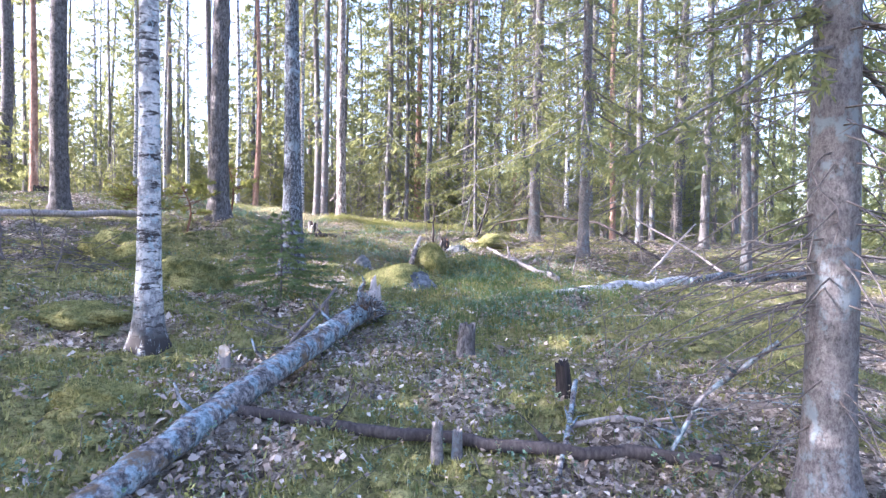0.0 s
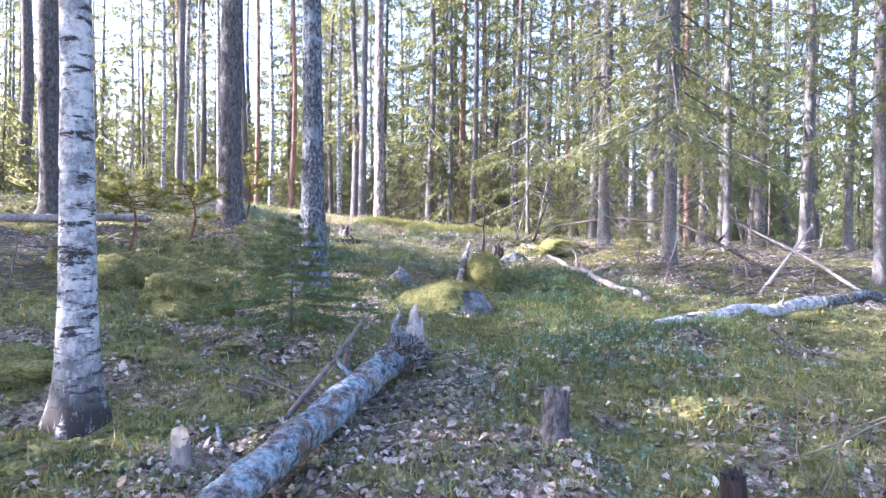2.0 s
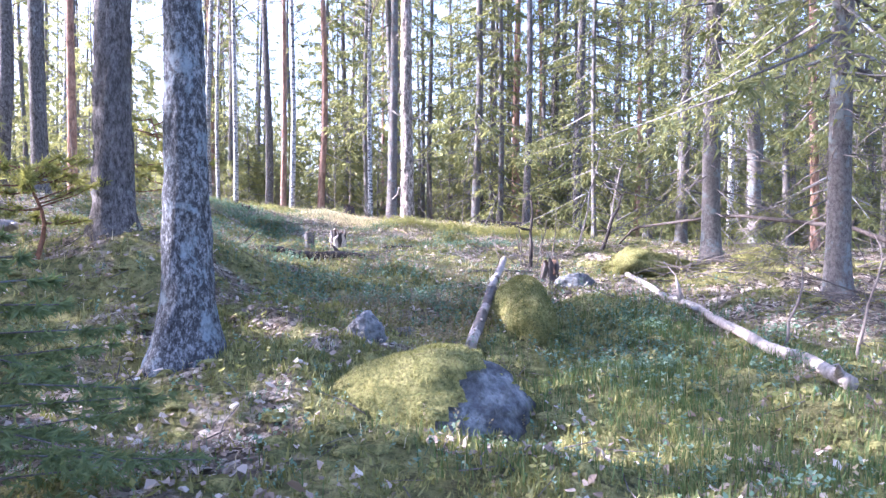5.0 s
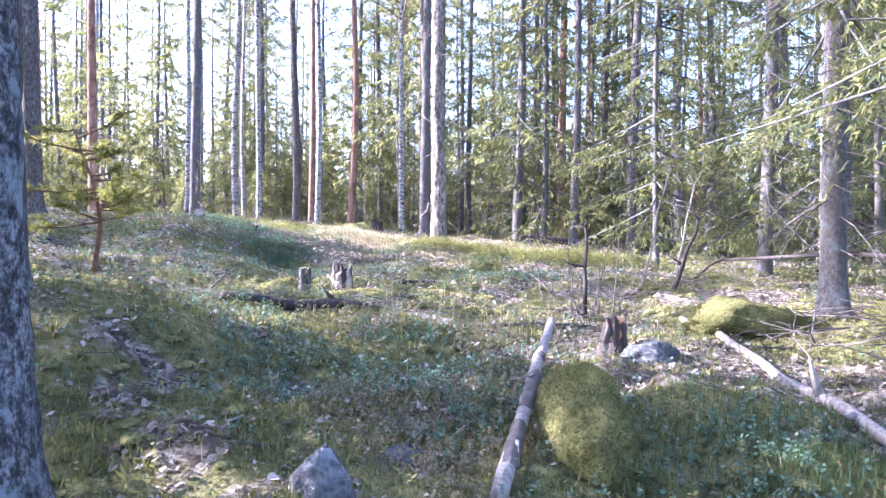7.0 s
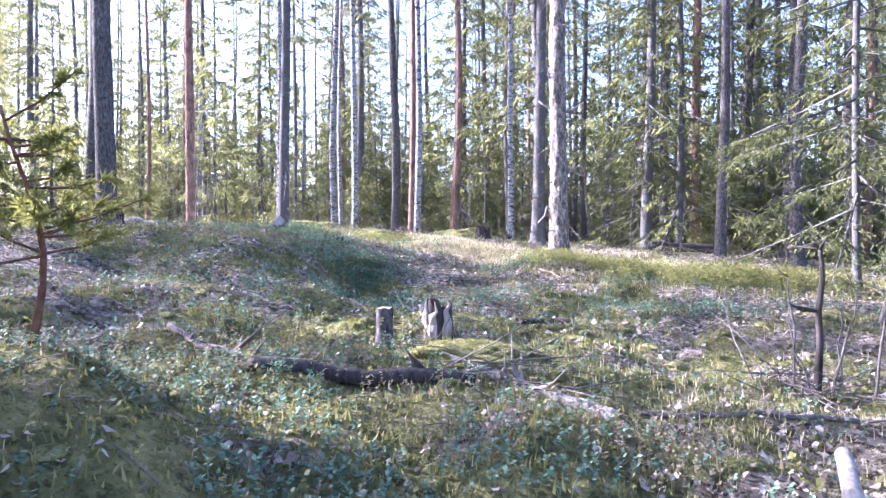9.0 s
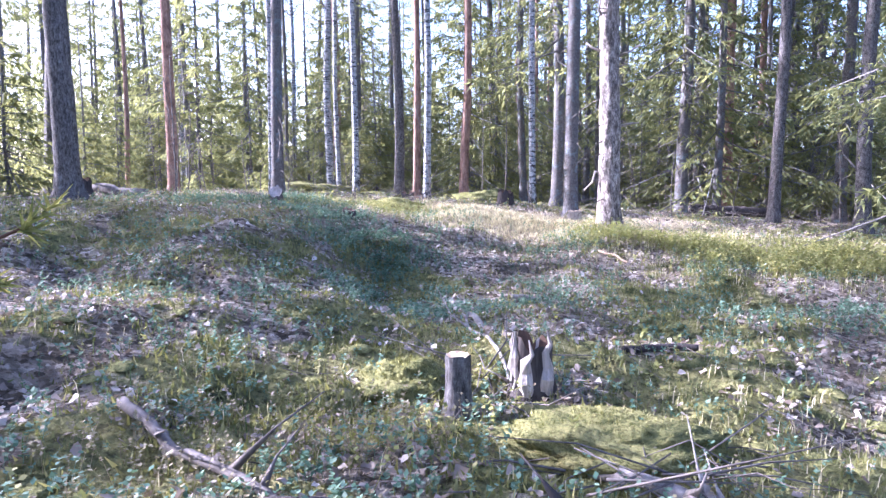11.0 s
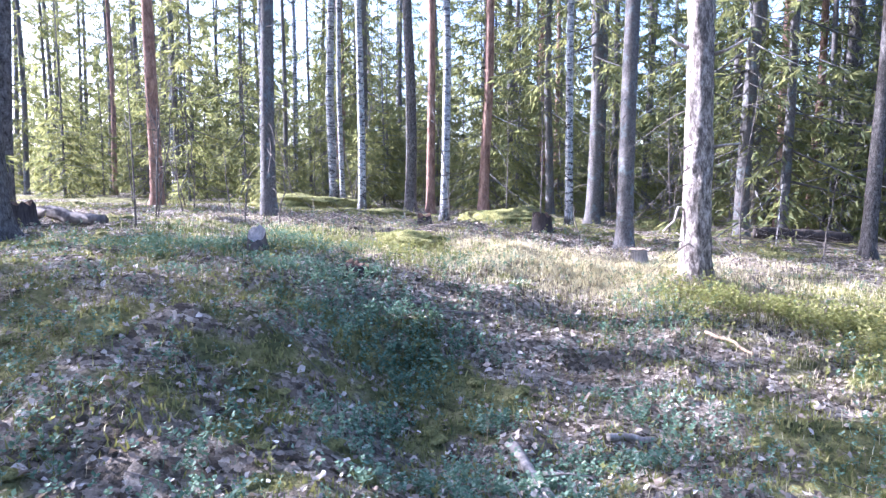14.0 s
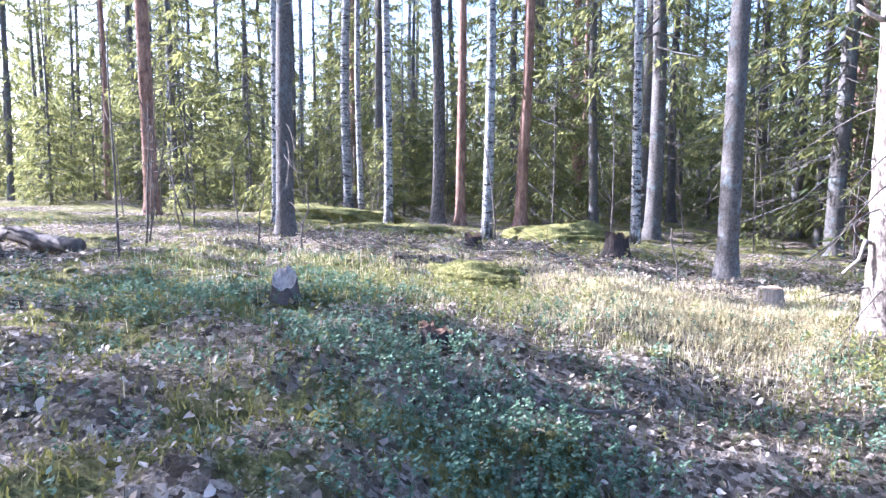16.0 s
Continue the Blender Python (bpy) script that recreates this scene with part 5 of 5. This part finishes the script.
# ---- young trees ----
def sapling(x, y, h, kind, seed, label):
    g = np.random.RandomState(seed)
    ob = thing("pine_sapling" if kind == "pine" else "spruce_sapling", up(x, y), label, "sapling")
    if kind == "pine":
        s = np.linspace(0, 1, 8)
        p = np.stack([0.1 * np.sin(s * 4) * s, 0.05 * np.sin(s * 5), -0.03 + h * s], -1)
        b = Bag()
        b.tube(p, np.linspace(0.019, 0.006, 8), 8, 0.1, g)
        part("stem", b.mesh("stem", RUST_TWIG), ob)
        green, wood = Bag(), Bag()
        for i in range(26):
            k = g.uniform(0.42, 1.0)
            q = np.array([np.interp(k, s, p[:, c]) for c in range(3)])
            a, L = g.uniform(0, 6.28), g.uniform(0.2, 0.56) * (1.2 - 0.5 * k)
            e = q + np.array([math.cos(a) * L, math.sin(a) * L, L * g.uniform(-0.1, 0.5)])
            wood.tube(np.array([q, (q + e) / 2 + (0, 0, -0.02), e]), [0.006, 0.005, 0.003], 4)
            m = 7
            t = g.uniform(0.35, 1, (m, 1))
            p0 = q + (e - q) * t
            needles(green, p0, p0 + (e - q) * 0.12 + g.normal(0, 0.02, (m, 3)), 26, 0.06, 0.0042, g)
        twigs = tagged(part("branchwork", wood.mesh("branchwork", RUST_TWIG), ob), kind="stuff")
        tagged(part("needles", green.mesh("needles", SAPLING_NEEDLE, False), twigs, "yellow-green needle tufts"), kind="stuff")
    else:
        b = Bag()
        b.tube(np.array([[0, 0, -0.03], [0.01, 0, h * 0.5], [0, 0.01, h]]), [0.012, 0.008, 0.003], 7)
        part("stem", b.mesh("stem", SPRUCE_BARK), ob)
        gr, wd = Bag(), Bag()
        for i in range(48):
            k = ((i + g.uniform(0, 1)) / 48)
            z0, L, a = h * (0.12 + 0.86 * k), 0.75 * h * (1 - k) ** 0.8 + 0.06, i * 2.4
            q = np.array([0, 0, z0])
            e = q + np.array([math.cos(a) * L, math.sin(a) * L, L * (0.1 - 0.25 * (1 - k))])
            wd.tube(np.array([q, (q + e) / 2, e]), [0.004, 0.003, 0.0015], 3)
            m = max(5, int(L / 0.03))
            t = g.uniform(0.1, 1, (m, 1))
            p0 = q + (e - q) * t
            aa = a + np.where(g.rand(m) < 0.5, 1, -1) * g.uniform(0.5, 1, m)
            l2 = L * 0.35 * (1.1 - t[:, 0])
            p1 = p0 + np.stack([np.cos(aa) * l2, np.sin(aa) * l2, -0.2 * l2], -1)
            needles(gr, p0, p1, 26, 0.042, 0.0048, g)
        twigs = tagged(part("branchwork", wd.mesh("branchwork", SPRUCE_BARK), ob), kind="stuff")
        tagged(part("needles", gr.mesh("needles", SOFT_NEEDLE, False), twigs, "soft green needles"), kind="stuff")
    return ob


sapling(-1.3, 6.72, 0.92, "spruce", 1, "small soft green spruce sapling below an old birch")
sapling(-2.85, 10.55, 1.05, "pine", 3, "young pine with rusty stem and yellow-green tufts")
sapling(-3.1, 9.3, 0.7, "pine", 4, "small pine with sparse yellow-green tufts")
sapling(-3.6, 8.9, 0.8, "pine", 5, "small pine with sparse yellow-green tufts")

# ---- ground cover ----
LINE = np.array([(0, 1.5), (0.2, 6), (-0.5, 10), (-2.3, 14), (-3.5, 18), (-3.8, 23)])


def spread(n, g, y0=1.8, y1=23.0, power=1.5, wide=0.16, least=1.7):
    """Places thickest along the way and thinning out to the sides and ahead."""
    y = y0 + (y1 - y0) * g.rand(n) ** power
    cx = np.interp(y, LINE[:, 1], LINE[:, 0])
    x = cx + g.normal(0, 1, n) * (least + wide * y)
    return x, y


def clustered(n, spots, g, along=0.25):
    """Places gathered round the given spots (x, y, breadth, share), and some all along the way."""
    x, y = spread(int(n * along), g, power=1.0)
    xs, ys = [x], [y]
    share = np.array([k for *_, k in spots])
    for (cx, cy, w, k) in spots:
        m = int((1 - along) * n * k / share.sum())
        xs.append(g.normal(cx, w, m))
        ys.append(g.normal(cy, w, m))
    return np.concatenate(xs), np.concatenate(ys)


g = np.random.RandomState(101)
# moss
x, y = spread(150000, g, power=1.2)
keep = littered(x, y) + g.normal(0, 0.15, len(x)) < 0.62
x, y = x[keep], y[keep]
b = Bag()
tips(b, np.stack([x, y, land(x, y)], -1), np.array([[0, 0, 1.0]]), 0.026, 0.0075, g)
x, y = spread(90000, g, power=1.2)
keep = (littered(x, y) + g.normal(0, 0.15, len(x)) < 0.6) & (vnoise(x / 0.15 + 4, y / 0.15) + 0.6 * vnoise(x / 0.35, y / 0.35 + 2) > 0.08)
x, y = x[keep], y[keep]
tips(b, np.stack([x, y, land(x, y)], -1), np.array([[0, 0, 1.0]]), 0.05, 0.009, g)
x, y = clustered(80000, ((-1.2, 9.0, 0.6, 1.5), (0.4, 7.4, 0.8, 1.0), (-2.0, 4.8, 0.9, 1.2), (0.2, 3.6, 0.9, 1.2), (1.5, 4.9, 0.9, 1.2), (-2.6, 12.3, 0.8, 1.0), (-4.4, 14.4, 1.0, 1.2), (-1.6, 16.0, 0.9, 1.2), (0.2, 11.0, 0.9, 0.8)), g, 0.1)
keep = vnoise(x / 0.2 + 1, y / 0.2) + 0.6 * vnoise(x / 0.5, y / 0.5 + 7) + g.normal(0, 0.08, len(x)) > 0.05
x, y = x[keep], y[keep]
tips(b, np.stack([x, y, land(x, y)], -1), np.array([[0, 0, 1.0]]), 0.045, 0.0075, g)
tagged(new("moss", b.mesh("moss", MOSS_BLADE, False)), "carpet of yellow-green moss", "moss", kind="stuff")


def moss_clumps(n, seed):
    """Low cushions, a hand wide, that make the carpet lumpy."""
    g = np.random.RandomState(seed)
    x, y = spread(n, g, power=1.15)
    keep = littered(x, y) + g.normal(0, 0.1, n) < 0.46
    x, y = x[keep], y[keep]
    n = len(x)
    r = g.uniform(0.025, 0.075, n)
    h = r * g.uniform(0.2, 0.45, n)
    sides, rings = 8, ((1.0, -0.25), (0.86, 0.42), (0.5, 0.85))
    ang = np.arange(sides) * 2 * np.pi / sides
    V = []
    for rad, lev in rings:
        jag = g.uniform(0.75, 1.2, (n, sides))
        V.append(np.stack([x[:, None] + r[:, None] * rad * jag * np.cos(ang), y[:, None] + r[:, None] * rad * jag * np.sin(ang), (land(x, y) + h * lev)[:, None] * np.ones(sides) + 0.1 * h[:, None] * g.normal(0, 1, (n, sides))], -1))
    V.append(np.stack([x, y, land(x, y) + h], -1)[:, None])
    V = np.concatenate(V, 1)
    m = 3 * sides + 1
    j = np.arange(sides)
    k = (j + 1) % sides
    F = np.concatenate([np.stack([o + j, o + k, o + sides + k], -1) for o in (0, sides)] + [np.stack([o + j, o + sides + k, o + sides + j], -1) for o in (0, sides)] + [np.stack([2 * sides + j, 2 * sides + k, np.full(sides, 3 * sides)], -1)])
    b = Bag()
    b.add(V, (np.arange(n)[:, None, None] * m + F[None]).reshape(-1, 3))
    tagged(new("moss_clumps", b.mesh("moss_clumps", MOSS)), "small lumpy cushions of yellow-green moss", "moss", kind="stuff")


moss_clumps(5200, 12)


def leaf_litter(n, lo, hi, seed, thresh, name, label):
    g = np.random.RandomState(seed)
    x, y = spread(n, g, power=1.15)
    keep = littered(x, y) + g.normal(0, 0.22, n) > thresh
    x, y = x[keep], y[keep]
    n = len(x)
    s = g.uniform(lo, hi, n)[:, None]
    a = g.uniform(0, 6.28, n)
    u = np.stack([np.cos(a), np.sin(a), g.normal(0, 0.35, n)], -1)
    w = np.stack([-np.sin(a), np.cos(a), g.normal(0, 0.35, n)], -1)
    p = np.stack([x, y, land(x, y) + g.uniform(0.008, 0.035, n)], -1)
    z = np.array([0, 0, 1.0])
    lift = [z * s * g.uniform(-0.35, 0.75, (n, 1)) for _ in range(4)]
    k4 = g.uniform(0.6, 1.25, (4, n, 1))
    V = np.stack([p - u * s, p - u * s * 0.35 + w * s * 0.75 * k4[0] + lift[0], p + u * s * 0.4 + w * s * 0.55 * k4[1] + lift[1], p + u * s * 1.1, p + u * s * 0.35 - w * s * 0.6 * k4[2] + lift[2], p - u * s * 0.4 - w * s * 0.72 * k4[3] + lift[3]], 1)
    k = np.arange(n)[:, None] * 6
    b = Bag()
    b.add(V, np.concatenate([k + np.array([[0, 3, 2]]), k + np.array([[0, 2, 1]]), k + np.array([[0, 5, 4]]), k + np.array([[0, 4, 3]])]))
    tagged(new(name, b.mesh(name, LEAF_LITTER, False)), label, "leaves", kind="stuff")


leaf_litter(60000, 0.01, 0.023, 5, 0.42, "fallen_leaves", "dry pale brown fallen leaves")
leaf_litter(7000, 0.02, 0.031, 6, 0.44, "fallen_leaves", "large curled pale fallen leaves")


def shrubs(n, spots, base, seed, material, h0, h1, leaf, label, name="dwarf_shrubs", leaves=9):
    g = np.random.RandomState(seed)
    x, y = clustered(n, spots, g)
    m = 0.6 * vnoise(x / 0.7 + seed, y / 0.7) + 0.7 * vnoise(x / 0.28, y / 0.28 + seed)
    keep = m + g.normal(0, 0.1, len(x)) > base
    x, y = x[keep], y[keep]
    n = len(x)
    h = g.uniform(h0, h1, n)
    top = np.stack([g.normal(0, 0.35, n) * h, g.normal(0, 0.35, n) * h, h], -1)
    p = np.stack([x, y, land(x, y)], -1)
    b = Bag()
    sd = np.stack([np.full(n, 0.0018), np.zeros(n), np.zeros(n)], -1)
    b.add(np.stack([p - sd, p + sd, p + top], 1), np.arange(3 * n).reshape(n, 3))
    for i in range(leaves):
        q = p + top * g.uniform(0.35, 1.05, (n, 1))
        a = g.uniform(0, 6.28, n)
        u = np.stack([np.cos(a), np.sin(a), g.uniform(-0.2, 0.9, n)], -1) * (leaf * g.uniform(0.7, 1.3, n))[:, None]
        w = np.stack([-np.sin(a), np.cos(a), g.normal(0, 0.3, n)], -1) * leaf * 0.42
        b.add(np.stack([q, q + u * 0.5 + w, q + u, q + u * 0.5 - w], 1), np.arange(4 * n).reshape(n, 4))
    tagged(new(name, b.mesh(name, material, False)), label, "shrubs", kind="stuff")


shrubs(21000, ((-3.8, 15.6, 0.4, 0.9), (-4.5, 16.8, 0.8, 1.3), (-3.1, 14.75, 0.35, 1.0), (-3.5, 14.0, 0.35, 0.7), (-0.4, 15.6, 0.7, 1.5), (-2.6, 15.0, 0.4, 1.0), (-0.5, 10.5, 0.45, 0.9), (-1.7, 10.5, 0.5, 0.5), (-2.7, 11.9, 0.7, 1.0), (-5.8, 16.6, 0.9, 2.0), (0.9, 6.4, 0.6, 0.5), (1.5, 9.4, 0.5, 1.0), (-4.6, 13.6, 0.6, 0.6), (-2.0, 17.0, 0.8, 1.0)), -0.02, 21, SHRUB_LEAF, 0.04, 0.11, 0.02, "low blue-green evergreen lingonberry shrubs", leaves=9)
shrubs(8000, ((0.3, 4.5, 1.4, 2.0), (-1.5, 6.5, 1.3, 1.2), (0.8, 7.6, 1.2, 0.6), (-1.2, 11.5, 1.4, 2.0), (-3.4, 15.0, 1.6, 2.0), (-3.0, 17.5, 1.8, 1.5)), -0.05, 23, SHRUB_LEAF, 0.025, 0.07, 0.013, "scattered low evergreen sprigs in the moss", leaves=6)
shrubs(9000, ((-2.7, 11.3, 0.8, 1.5), (-0.3, 11.0, 0.6, 1.2), (-2.0, 17.6, 1.0, 1.5), (-5.4, 14.6, 0.6, 1.0), (-0.5, 9.7, 0.5, 1.0), (-3.2, 18.2, 1.0, 1.0)), -0.05, 22, PALE_SHRUB, 0.06, 0.15, 0.014, "low dry heather-like shrubs", leaves=8)

shrubs(6500, ((-0.9, 17.4, 0.5, 1.2), (0.1, 17.3, 0.6, 1.6), (1.0, 17.6, 0.6, 1.2), (-0.3, 16.4, 0.4, 0.6), (-4.9, 17.6, 0.5, 0.6), (-1.6, 17.4, 0.4, 0.7)), -0.08, 24, SPRIG, 0.08, 0.2, 0.024, "yellow-green leafy bilberry sprigs on the sunny ridge", leaves=9)


def grass(n, spots, base, seed, material, h0, h1, label, along=0.25):
    g = np.random.RandomState(seed)
    x, y = clustered(n, spots, g, along)
    m = 0.6 * vnoise(x / 0.5 + seed, y / 0.5) + 0.5 * vnoise(x / 0.2, y / 0.2 + seed)
    keep = m + g.normal(0, 0.12, len(x)) > base
    x, y = x[keep], y[keep]
    n = len(x)
    h = g.uniform(h0, h1, n)[:, None]
    a = g.uniform(0, 6.28, n)
    d = np.stack([np.cos(a), np.sin(a), np.zeros(n)], -1)
    w = np.stack([-np.sin(a), np.cos(a), np.zeros(n)], -1) * 0.0023
    bend = g.uniform(0.1, 0.6, (n, 1))
    p = np.stack([x, y, land(x, y)], -1)
    z = np.array([0, 0, 1.0])
    q1, q2 = p + z * h * 0.6 + d * h * bend * 0.3, p + z * h * (1 - 0.25 * bend) + d * h * bend
    V = np.stack([p - w, p + w, q1 + w * 0.8, q1 - w * 0.8, q2], 1)
    k = np.arange(n)[:, None] * 5
    b = Bag()
    b.add(V, np.concatenate([k + np.array([[0, 1, 2]]), k + np.array([[0, 2, 3]]), k + np.array([[3, 2, 4]])]))
    tagged(new("grass", b.mesh("grass", material, False)), label, "grass", kind="stuff")


grass(34000, ((1.2, 7.2, 0.7, 2.0), (1.2, 8.8, 0.7, 2.2), (0.6, 6.3, 0.5, 1.2), (-6.0, 17.6, 1.0, 1.5), (-0.6, 18.0, 0.8, 0.8), (1.4, 9.8, 0.35, 0.6)), -0.02, 31, GRASS, 0.035, 0.11, "tufts of green forest grass")
# set thickest along the ridge, where its raised paleness stands for strong sun
grass(46000, ((-4.8, 18.3, 0.5, 1.8), (-3.5, 18.3, 0.5, 3.0), (-2.6, 18.5, 0.5, 3.4), (-1.4, 18.9, 0.8, 2.4), (-0.5, 17.2, 1.0, 1.2), (-6.0, 18.6, 1.0, 1.5), (-0.2, 12.4, 0.7, 0.25)), -0.2, 32, DRY_GRASS, 0.03, 0.09, "dry grass on the sunny ridge with sun glare in its pale colour", 0.05)

g = np.random.RandomState(77)
x, y = spread(1500, g, power=1.1)
b = Bag()
for px, py in zip(x, y):
    L, a0 = g.uniform(0.06, 0.3), g.uniform(0, 6.28)
    ex, ey = px + L * math.cos(a0), py + L * math.sin(a0)
    p, e = np.array(up(px, py, 0.012)), np.array(up(ex, ey, 0.012 + 0.05 * g.rand()))
    b.tube(np.array([p, (p + e) / 2 + g.normal(0, 0.01, 3), e]), np.array([1, 0.8, 0.5]) * g.uniform(0.0015, 0.005), 3)
tagged(new("fallen_twigs", b.mesh("fallen_twigs", TWIG_WOOD)), "thin dry twigs strewn on the forest floor", "twigs", kind="stuff")
